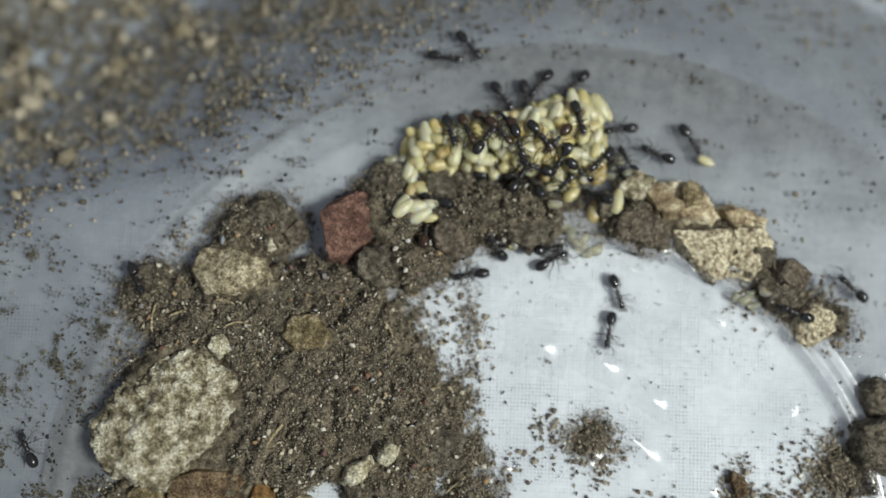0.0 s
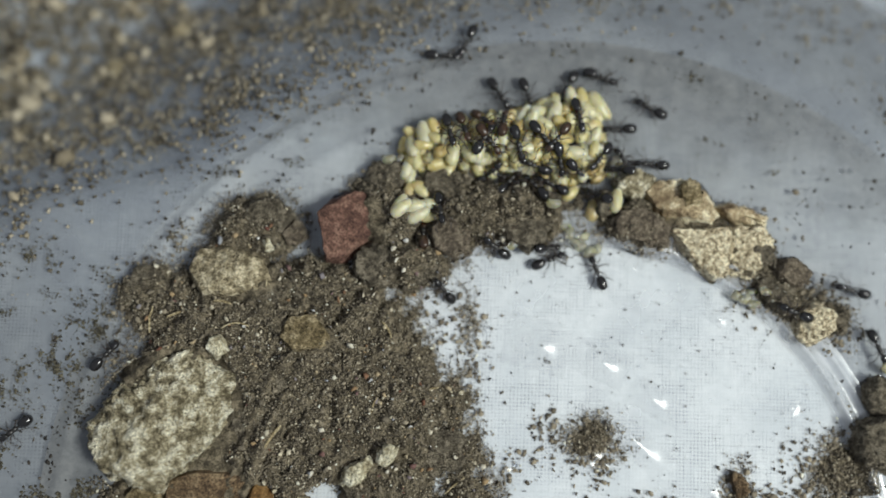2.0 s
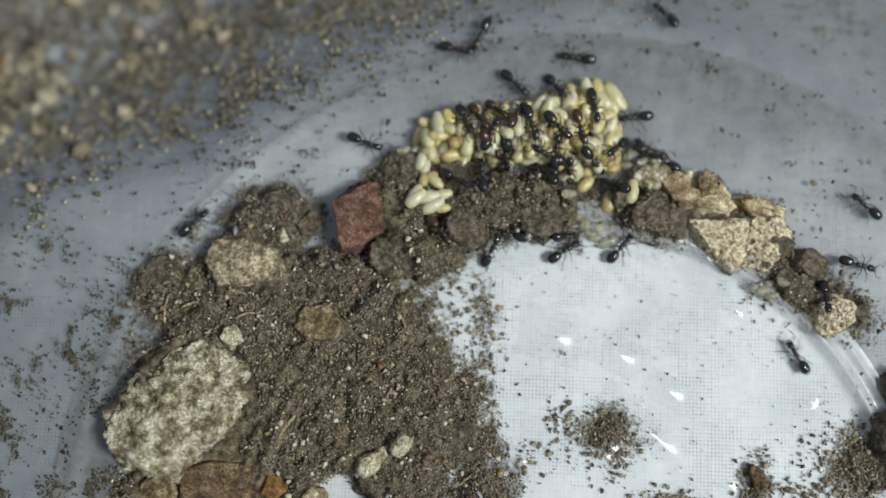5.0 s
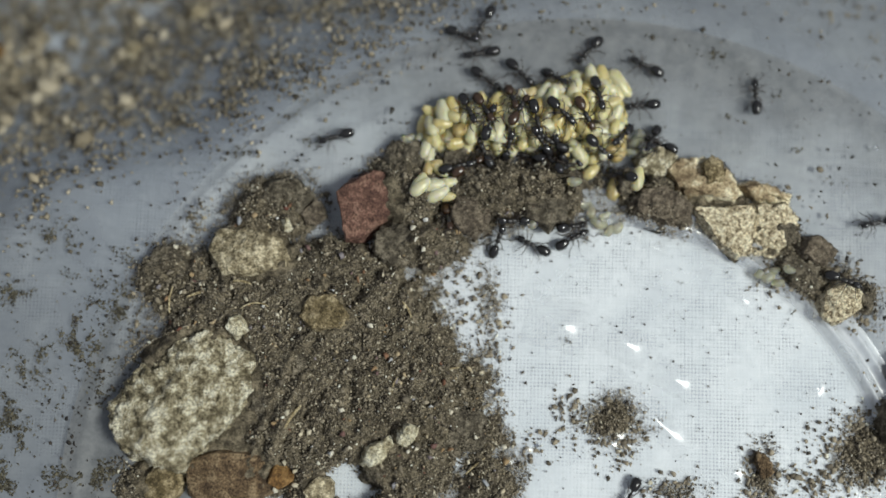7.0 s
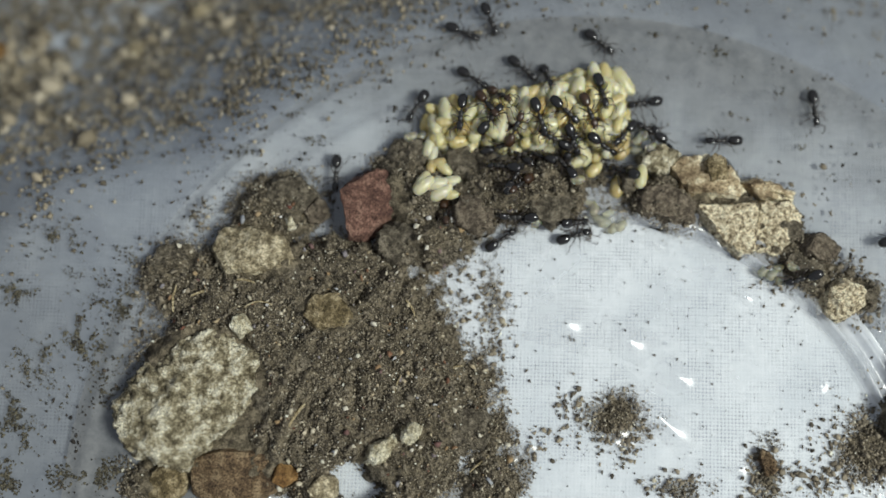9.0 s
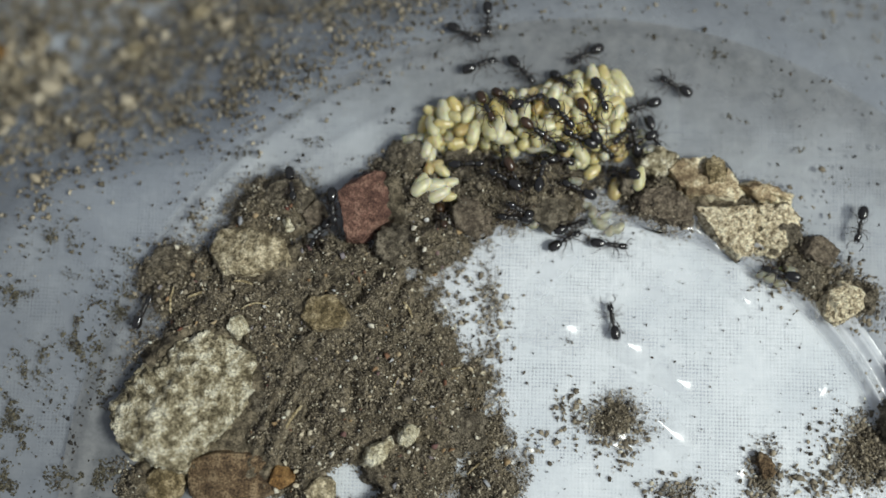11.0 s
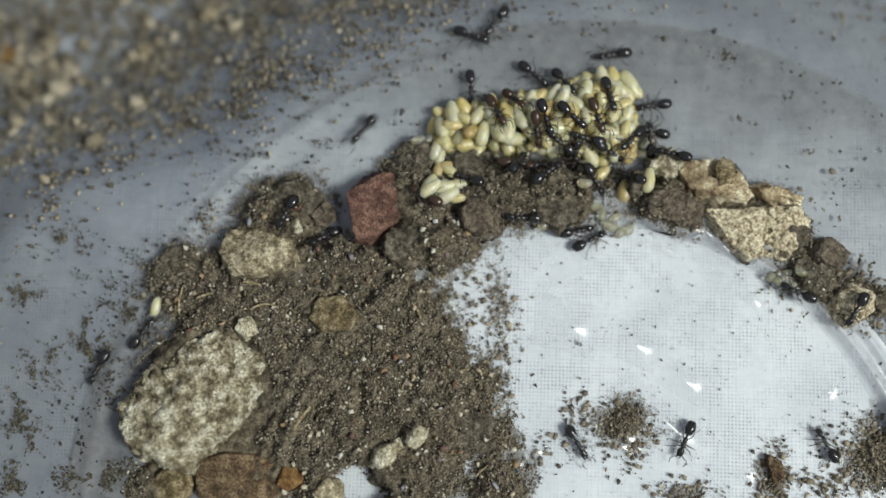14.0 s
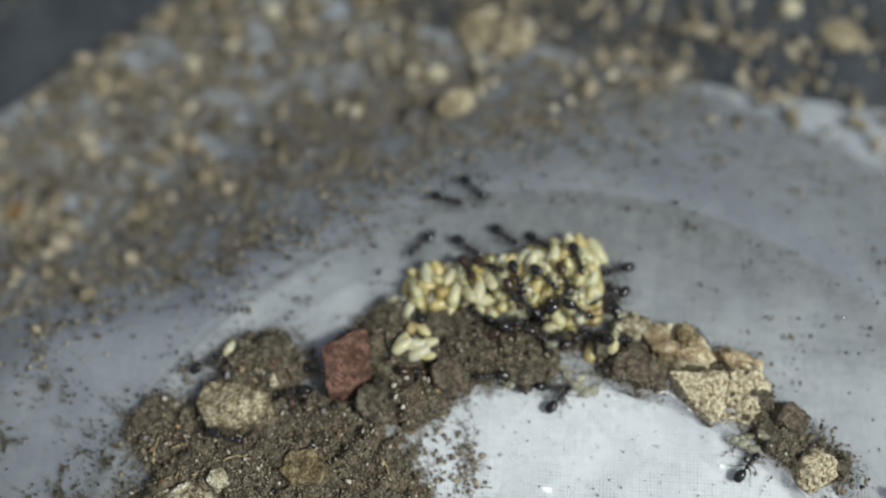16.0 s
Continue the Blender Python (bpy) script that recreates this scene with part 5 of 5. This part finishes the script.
    ("black", [(0.00, 5.18, 2.00, 130), (1.00, 5.16, 1.78, 147), (2.00, 5.16, 1.92, 146), (3.00, 5.03, 2.05, 160), (5.50, 5.14, 2.16, 174), (7.00, 4.86, 2.14, -176), (9.00, 5.12, 2.30, 177), (12.50, 4.86, 2.46, 173), (14.50, 4.89, 2.46, -180), (15.50, 4.87, 2.45, -176), (16.00, 4.76, 2.48, -175)]),
    ("brown", [(0.00, 0.21, 2.34, 83), (3.00, 0.04, 2.30, 99), (5.50, 0.16, 1.57, -80), (7.00, 0.32, 1.66, -79), (9.00, -0.09, 1.99, -82), (12.50, -0.12, 1.57, -82), (14.50, -2.75, 4.49, 108), (16.00, -0.83, 2.46, 7)]),
    ("black", [(0.00, 0.63, 4.90, 158), (1.00, 0.33, 4.50, -161), (1.50, 1.18, 3.89, -94), (2.00, 1.36, 3.94, -83), (3.00, 0.64, 3.88, -136), (5.50, 1.67, 5.82, -7), (6.00, 2.02, 5.99, 12), (7.00, 1.26, 5.81, 13), (7.50, 2.52, 7.20, 68), (8.00, 3.53, 8.02, 70), (8.50, 4.41, 4.64, -121), (9.00, 4.76, 4.87, 60), (11.50, 1.29, 6.13, -10), (12.50, 2.20, 4.21, -73), (13.00, 1.24, 3.76, -129), (14.00, 0.94, 4.85, 157), (14.50, -0.53, 5.67, 154), (15.50, -0.68, 7.24, 107), (16.00, -0.58, 7.08, 109)]),
    ("brown", [(0.00, 5.50, 9.75, -48), (5.50, 3.66, 8.24, -52), (7.00, 2.07, 5.85, 30), (9.00, 4.99, 4.03, -140), (12.50, 4.93, 5.39, -19), (14.50, 4.80, 5.86, 8), (16.00, 6.31, 5.26, 16)]),
    ("black", [(0.00, 7.21, 6.83, 56), (3.00, 6.26, 5.85, 48), (5.50, 7.62, 6.90, 171), (7.00, 6.16, 6.46, 164), (9.00, 6.86, 6.23, 153), (11.50, 9.89, 3.56, 146), (12.50, 8.32, 2.97, -114), (14.50, 10.58, 5.30, -46), (15.50, 10.66, 5.17, -9), (16.00, 11.43, 5.31, 32)]),
    ("black", [(0.00, 6.72, 7.81, 52), (3.00, 5.64, 6.44, -151), (5.50, 2.51, 6.25, 60), (7.00, 2.73, 7.08, 116), (9.00, 3.98, 5.32, 170), (11.50, 4.26, 4.87, 149), (12.50, 3.68, 7.16, 117), (14.50, 7.80, 5.24, -39), (16.00, 8.46, 4.88, -30)]),
    ("black", [(0.00, 10.23, 6.47, 45), (3.00, 8.45, 5.95, -158), (5.50, 9.87, 6.91, 59), (7.00, 9.20, 5.72, -158), (9.00, 5.12, 6.50, 141), (11.50, 9.49, 6.22, -32), (12.50, 6.46, 5.35, -158), (14.50, 9.82, 6.52, 128), (16.00, 10.35, 5.23, 32)]),
    ("brown", [(0.00, 5.74, 10.87, 128), (3.00, 6.03, 10.28, 48), (5.50, 5.93, 10.30, 59), (7.00, 5.62, 9.89, 59), (9.00, 5.03, 8.66, 65), (11.50, 7.21, 8.46, -64), (12.50, 7.05, 8.61, -124), (14.50, 5.73, 8.64, -64), (16.00, 6.70, 8.38, -59)]),
    ("black", [(0.00, 14.19, 7.89, 134), (3.00, 14.32, 6.82, -168), (5.50, 15.55, 8.54, 127), (7.00, 15.68, 7.53, 154), (9.00, 15.78, 7.96, 122), (11.50, 14.07, 7.67, -135), (12.50, 14.23, 7.50, -135), (14.50, 14.37, 9.12, 145), (16.00, 14.42, 8.26, -134)]),
    ("black", [(0.00, 9.75, 8.01, -121), (3.00, 10.07, 7.68, -46), (5.50, 8.10, 8.24, 120), (7.00, 7.06, 8.09, 128), (9.00, 9.26, 7.67, -65), (11.50, 9.74, 8.08, 120), (12.50, 10.17, 6.73, -60), (14.50, 9.09, 8.48, 120), (16.00, 10.19, 8.25, 46)]),
    ("black", [(0.00, 1.67, 15.93, -10), (3.00, 1.68, 15.91, -15), (5.50, 1.67, 15.91, -18), (7.00, 1.69, 15.85, -21), (9.00, 1.47, 15.89, -25), (12.50, 1.63, 15.95, -21), (14.50, 1.56, 16.00, -15), (15.50, 1.59, 16.06, -15), (16.00, 1.60, 16.23, -16)]),
    ("black", [(0.00, 3.35, 16.82, -49), (3.00, 3.05, 16.95, -141), (5.50, 3.08, 16.88, -118), (7.00, 2.96, 16.77, -120), (9.00, 3.38, 16.81, -69), (12.50, 3.03, 16.88, -119), (14.50, 3.03, 17.08, -128), (15.50, 3.51, 17.02, -39), (16.00, 3.59, 17.16, -44)]),
    ("black", [(0.00, 26.90, -2.80, 159), (1.50, 26.63, -2.74, 150), (2.00, 26.80, -2.85, 157), (3.00, 26.57, -2.72, 159), (5.50, 28.03, -3.26, -74), (6.00, 27.00, -2.54, 13), (7.00, 28.79, -2.76, -23), (8.00, 27.73, -2.27, 2), (8.50, 26.20, -2.24, -14), (9.00, 25.40, -2.38, -164), (11.50, 23.76, -1.44, 154), (12.00, 25.15, -0.20, 72), (12.50, 26.11, -2.40, -58), (13.00, 24.60, -2.95, -154), (13.50, 24.53, -2.69, 150), (14.00, 24.68, -2.74, 153), (14.50, 23.70, -2.28, 138), (15.00, 22.11, -3.51, -46), (15.50, 24.11, -4.48, -25), (16.00, 23.97, -3.66, 49)]),
]
WALKERS = [
    ("black", [(0.00, 14.28, -1.83, -73), (0.20, 16.48, -3.45, -52), (0.50, 18.96, -7.85, -69), (0.65, 17.30, -8.72, 174), (0.80, 14.41, -7.35, 123), (1.00, 13.77, -3.20, 93), (1.20, 13.13, -0.49, 96), (1.50, 13.47, -0.32, 64), (2.00, 12.71, -0.01, 112), (2.50, 12.64, 0.20, 109), (3.00, 12.48, 0.39, 106), (4.20, 13.36, 1.09, 32), (5.50, 13.59, 1.07, 64), (6.00, 12.22, -0.32, 152), (6.50, 11.45, -0.15, 167), (7.00, 6.38, 0.32, 153), (7.50, 6.18, 1.31, 111), (8.00, 5.41, 1.96, 144), (9.00, 4.63, 2.25, 173), (11.00, 5.21, 2.90, 161), (12.20, 6.55, 1.97, -79), (12.50, 5.75, 0.24, -116), (12.90, 6.07, -3.41, -70), (13.00, 7.60, -4.92, -67), (13.25, 7.38, -6.48, -111), (13.50, 5.90, -9.39, -98), (13.75, 6.76, -11.24, -56), (14.00, 8.94, -13.91, -60), (14.30, 12.03, -16.02, -19), (14.80, 16.31, -16.48, -2), (16.00, 18.25, -16.28, 6)]),
    ("black", [(0.00, 13.54, -4.62, -100), (0.50, 15.95, -9.03, -51), (0.80, 16.10, -14.29, -104), (1.00, 13.93, -16.89, -130), (1.40, 12.47, -19.68, -28), (3.00, 23.48, -21.91, 29), (4.60, 28.63, -10.68, 95), (5.30, 22.10, -5.31, 159), (5.50, 19.84, -7.22, -157), (6.00, 17.76, -9.82, -100), (6.25, 17.40, -12.40, -111), (6.50, 16.25, -13.74, -151), (7.00, 13.21, -17.83, -116), (7.40, 11.40, -21.14, -45), (9.50, 16.32, -20.98, 84), (10.70, 12.69, -8.63, 104), (11.30, 11.94, -3.23, 97), (11.50, 12.13, -4.02, -99), (12.00, 12.41, -4.82, -77), (12.20, 13.94, -7.66, -62), (12.50, 17.92, -15.41, -60), (12.80, 20.82, -20.01, 5), (13.80, 27.83, -14.47, 80), (14.50, 22.26, -11.72, -145), (14.70, 18.55, -12.48, -145), (15.00, 13.37, -17.97, -144), (16.00, 10.44, -18.38, -172)]),
    ("black", [(0.00, 3.16, -0.45, -171), (0.50, 3.07, -0.46, -174), (1.00, 3.38, -2.25, -90), (1.50, 2.25, -2.91, -167), (2.00, 1.23, -1.32, 133), (2.50, 1.11, -0.97, 105), (3.00, 2.31, -0.18, 46), (4.20, 3.62, 0.62, 43), (5.50, 3.93, 1.32, 73), (6.00, 3.92, 1.15, 73), (7.00, 4.00, 0.91, 69), (8.00, 3.85, 0.72, 64), (9.00, 4.06, 0.87, 34), (10.40, 10.36, 0.31, -4), (11.30, 14.51, 0.20, -14), (11.50, 16.90, -1.38, -29), (12.00, 21.25, -5.81, -54), (12.50, 21.32, -7.36, -71), (13.00, 21.49, -9.09, -83), (13.50, 18.47, -10.79, -134), (14.00, 16.47, -13.69, -114), (14.50, 16.94, -13.80, -96), (14.80, 16.02, -10.60, -103), (16.00, 17.65, -14.76, -104)]),
    ("black", [(0.00, 19.99, 9.70, -56), (0.50, 24.84, 6.03, -30), (0.80, 28.14, 3.01, -40), (1.00, 30.72, 1.12, -58), (1.50, 32.22, -3.19, -70), (2.00, 33.33, -5.81, -65), (2.60, 36.15, -10.23, -50), (7.50, 34.30, -6.95, 106), (8.20, 33.48, -0.73, 108), (8.50, 31.14, 2.84, -57), (9.00, 32.95, 0.60, 20), (16.00, 39.68, 5.99, 39)]),
    ("black", [(0.00, 31.53, -1.09, 137), (0.50, 27.09, 2.33, 145), (0.80, 21.97, 5.57, 140), (1.00, 18.07, 9.82, 107), (1.50, 18.15, 10.58, 107), (2.00, 16.73, 12.21, 151), (2.50, 17.12, 11.64, 158), (3.00, 17.88, 12.39, 109), (3.60, 16.59, 16.88, 95), (4.60, 17.37, 18.82, 104), (5.50, 16.12, 18.84, 173), (6.00, 14.69, 16.66, -149), (6.50, 10.98, 15.05, -155), (7.00, 10.70, 14.60, -134), (7.50, 10.62, 14.41, -131), (8.00, 11.28, 14.99, -86), (8.50, 11.59, 15.07, -63), (9.00, 11.61, 15.11, -39), (11.50, 10.09, 14.16, -177), (12.00, 9.74, 14.10, -164), (12.50, 9.33, 14.15, -167), (12.80, 9.01, 14.35, -172), (13.00, 7.78, 14.69, -178), (13.20, 6.08, 15.06, 176), (13.30, 4.07, 14.98, -178), (13.40, 3.45, 14.78, -165), (13.50, 0.81, 14.36, -155), (13.60, -0.23, 13.79, -135), (13.70, -1.57, 12.45, -122), (13.80, -2.61, 11.84, -130), (14.00, -6.76, 8.70, -130), (14.25, -10.53, 7.01, -153), (14.40, -14.08, 6.15, -130), (14.50, -14.50, 5.38, -110), (14.60, -15.08, 3.72, -100), (14.70, -15.26, 3.92, -115), (14.80, -15.37, 3.49, -125), (14.90, -15.65, 2.93, -130), (15.00, -15.59, 3.14, -125), (15.10, -15.93, 2.75, -122), (15.30, -15.14, 1.74, -150), (15.50, -13.13, -0.97, -95), (15.70, -13.20, -0.93, -80), (16.00, -14.03, -2.79, -16)]),
    ("black", [(0.00, 37.44, -6.57, 151), (1.40, 34.20, -4.75, 140), (2.00, 31.37, -1.46, 163), (2.50, 27.43, 2.02, 164), (3.00, 27.65, 1.59, -173), (4.20, 29.30, 0.73, -29), (5.30, 31.32, -0.42, -7), (6.30, 32.87, 0.30, 85), (7.00, 31.53, 1.83, -169), (7.50, 22.42, 9.06, 155), (8.00, 15.45, 12.51, 149), (8.20, 16.51, 10.25, -55), (8.50, 18.80, 7.79, -96), (9.00, 20.19, 7.76, 180), (10.20, 18.91, 10.82, 131), (11.50, 15.71, 12.96, 164), (12.00, 15.31, 12.68, -166), (12.50, 15.22, 12.54, -159), (13.00, 15.32, 12.07, -150), (13.40, 15.97, 12.09, -160), (13.50, 16.29, 12.87, 178), (13.60, 15.27, 13.47, 160), (13.70, 14.04, 14.11, 175), (13.80, 12.71, 14.20, -170), (13.90, 11.96, 14.28, -168), (14.00, 11.64, 14.53, -172), (14.20, 11.82, 14.55, -165), (14.50, 11.43, 14.18, -165), (15.00, 11.59, 14.37, 174), (15.50, 4.24, 14.92, -175), (15.75, 0.09, 16.19, -153), (16.00, -0.68, 12.45, -135)]),
    ("black", [(0.00, 40.11, 3.53, -159), (4.20, 35.15, 1.58, 169), (5.50, 28.81, 5.78, 123), (6.00, 25.78, 6.75, 154), (6.50, 22.32, 8.75, 135), (7.00, 23.11, 11.49, 91), (7.50, 22.67, 13.29, -85), (8.00, 24.92, 13.02, -18), (8.50, 26.34, 12.03, 149), (9.00, 27.19, 9.96, -84), (9.30, 26.71, 8.61, -67), (10.30, 29.48, 4.46, -66), (11.50, 30.70, -0.37, -129), (12.00, 30.27, -0.13, -144), (12.50, 30.22, -0.48, -140), (13.00, 28.30, -1.17, -147), (13.50, 27.98, -1.88, -154), (14.00, 28.35, -4.42, -119), (14.50, 31.78, -3.48, -15), (16.00, 35.41, -6.27, -38)]),
    ("black", [(0.00, 11.09, 13.88, -134), (0.50, 10.88, 13.72, -125), (1.00, 10.32, 13.76, -134), (1.50, 10.52, 14.33, -152), (2.00, 13.44, 14.38, -21), (2.50, 14.08, 13.60, -78), (3.00, 14.07, 13.65, -73), (4.20, 12.11, 15.33, 162), (5.50, 8.92, 15.32, -180), (6.00, 8.27, 14.81, -170), (6.50, 6.48, 14.73, -173), (7.00, 2.66, 14.58, -171), (7.50, 3.58, 12.19, -32), (8.00, 3.33, 12.33, -33), (8.50, 2.43, 12.70, -21), (9.00, 2.19, 12.37, -33), (10.20, 1.78, 13.80, 49), (11.50, 3.39, 13.73, 4), (12.00, 3.55, 13.85, 2), (12.50, 3.36, 13.79, -1), (13.00, 3.18, 13.54, -8), (13.50, 1.96, 12.48, -66), (14.00, 1.32, 11.81, -86), (14.50, 2.12, 12.96, -28), (15.50, 2.97, 12.68, -34), (16.00, 3.26, 12.31, -35)]),
    ("black", [(0.00, -28.31, -12.93, 116), (0.50, -29.01, -12.30, -165), (1.00, -29.14, -11.88, -35), (1.50, -28.76, -11.41, -58), (2.00, -29.17, -11.71, -142), (2.60, -30.65, -12.89, 54), (4.40, -19.62, 1.40, 48), (5.30, -15.03, 4.64, 34), (5.50, -11.95, 6.53, 26), (6.00, -5.39, 7.20, -8), (6.50, -0.83, 11.70, -165), (6.75, 2.68, 14.03, 10), (7.00, 3.39, 12.46, -36), (7.50, -0.64, 12.25, -129), (8.00, -5.39, 9.52, -150), (8.50, -6.72, 7.13, -118), (9.00, -8.09, 5.21, -92), (9.60, -8.62, 0.74, -111), (16.00, -9.90, 0.51, -170)]),
    ("black", [(0.00, -20.64, -1.26, -62), (1.00, -22.88, -3.79, -124), (1.50, -23.32, -5.26, -88), (2.00, -22.78, -6.19, 48), (2.25, -20.22, -1.86, 55), (2.50, -17.23, 1.63, -146), (3.00, -15.49, 2.85, 33), (3.50, -10.33, 6.03, 31), (4.60, -5.70, 8.65, 26), (5.50, -4.78, 8.70, -94), (6.00, -3.49, 10.01, -23), (6.50, -4.08, 11.02, 73), (7.00, -8.07, 8.17, -164), (7.25, -12.86, 5.65, -148), (7.50, -17.95, 1.98, -132), (7.75, -22.17, -2.66, -125), (8.00, -25.33, -8.44, -117), (8.30, -26.96, -14.37, -107), (8.80, -29.04, -20.56, -12), (10.20, -25.73, -14.62, 64), (11.30, -19.97, -1.66, 64), (12.00, -18.01, 0.89, -132), (12.50, -18.43, -0.95, -97), (13.00, -21.70, -5.43, -123), (13.50, -24.35, -8.76, 55), (13.70, -23.08, -7.09, 55), (13.90, -22.58, -6.84, 57), (14.10, -21.72, -4.50, 50), (14.30, -20.13, -2.53, 55), (14.50, -19.37, -1.51, 48), (14.70, -19.03, -0.49, 50), (14.80, -18.23, 0.46, 48), (14.90, -18.40, 0.45, 45), (15.00, -18.43, 0.37, 35), (15.20, -17.68, 0.32, 38), (15.30, -17.65, 0.14, 32), (15.50, -17.58, 1.58, 48), (15.70, -16.74, 3.65, 50), (15.80, -16.51, 4.01, 48), (16.00, -16.37, 3.02, 33)]),
    ("black", [(0.00, 17.18, 8.86, 156), (0.50, 16.51, 8.63, 168), (1.00, 15.00, 8.26, 127), (1.50, 18.20, 7.71, 170), (2.00, 16.65, 7.85, 175), (2.50, 16.42, 7.99, 177), (3.00, 16.02, 7.61, 169), (5.50, 16.40, 7.13, 147), (6.00, 17.11, 7.10, 162), (6.50, 17.74, 9.84, 100), (7.00, 14.92, 13.64, 151), (7.50, 11.65, 13.14, -170), (8.00, 8.18, 13.62, 177), (8.10, 7.30, 14.61, 178), (8.30, 4.69, 14.95, 178), (8.50, 1.28, 14.48, -165), (8.60, 0.43, 13.80, -140), (8.70, -0.39, 12.52, -112), (8.80, -1.88, 11.12, -135), (8.90, -2.23, 10.40, -122), (9.10, -2.57, 10.12, -125), (9.20, -3.36, 9.66, -130), (10.60, -9.25, 5.55, -154), (11.50, -13.20, 2.52, 10), (11.90, -14.24, 1.90, -177), (12.50, -15.04, 2.42, 2), (12.80, -18.03, 1.49, -144), (13.00, -18.90, -0.40, -136), (13.50, -22.12, -4.31, -131), (13.70, -22.77, -4.32, -125), (13.90, -24.60, -7.46, -122), (14.10, -25.93, -9.71, -112), (14.50, -25.53, -14.95, -79), (16.00, -25.22, -19.72, -86)]),
    ("black", [(0.00, 7.99, 7.77, 162), (11.50, 7.60, 8.10, 150), (16.00, 7.70, 8.00, 140)]),
]


CARRIERS = (3, 9)            # walkers that bear a pupa in the jaws
# the second pupa lies under the pale stone's flank until it is pulled out: t, x, y, z
PULLED = [
    (0.0, -20.06, -10.18, 0.90),
    (12.9, -20.06, -10.18, 0.90),
    (13.15, -23.40, -7.60, 0.90),
    (13.3, -23.12, -7.10, 1.20),
    (13.5, -22.94, -5.87, 1.20),
    (13.7, -21.90, -5.79, 1.20),
    (13.9, -21.83, -4.93, 1.20),
]


def motions():
    sitters = [ant(kind) for kind, rows in STILL]
    runners = [ant(kind) for kind, rows in WALKERS]
    loads = {k: copy_thing(BROOD_KINDS[1][0], Matrix.Scale(0.74, 4)) for k in CARRIERS}
    for k, (kind, rows) in enumerate(STILL):
        go(sitters[k], rows, False, 1.0, k)
    for k, (kind, rows) in enumerate(WALKERS):
        go(runners[k], rows, True, 0.15, 100 + k, loads.get(k), PULLED if k == 9 else (), 14.05 if k == 9 else -1.0)



motions()
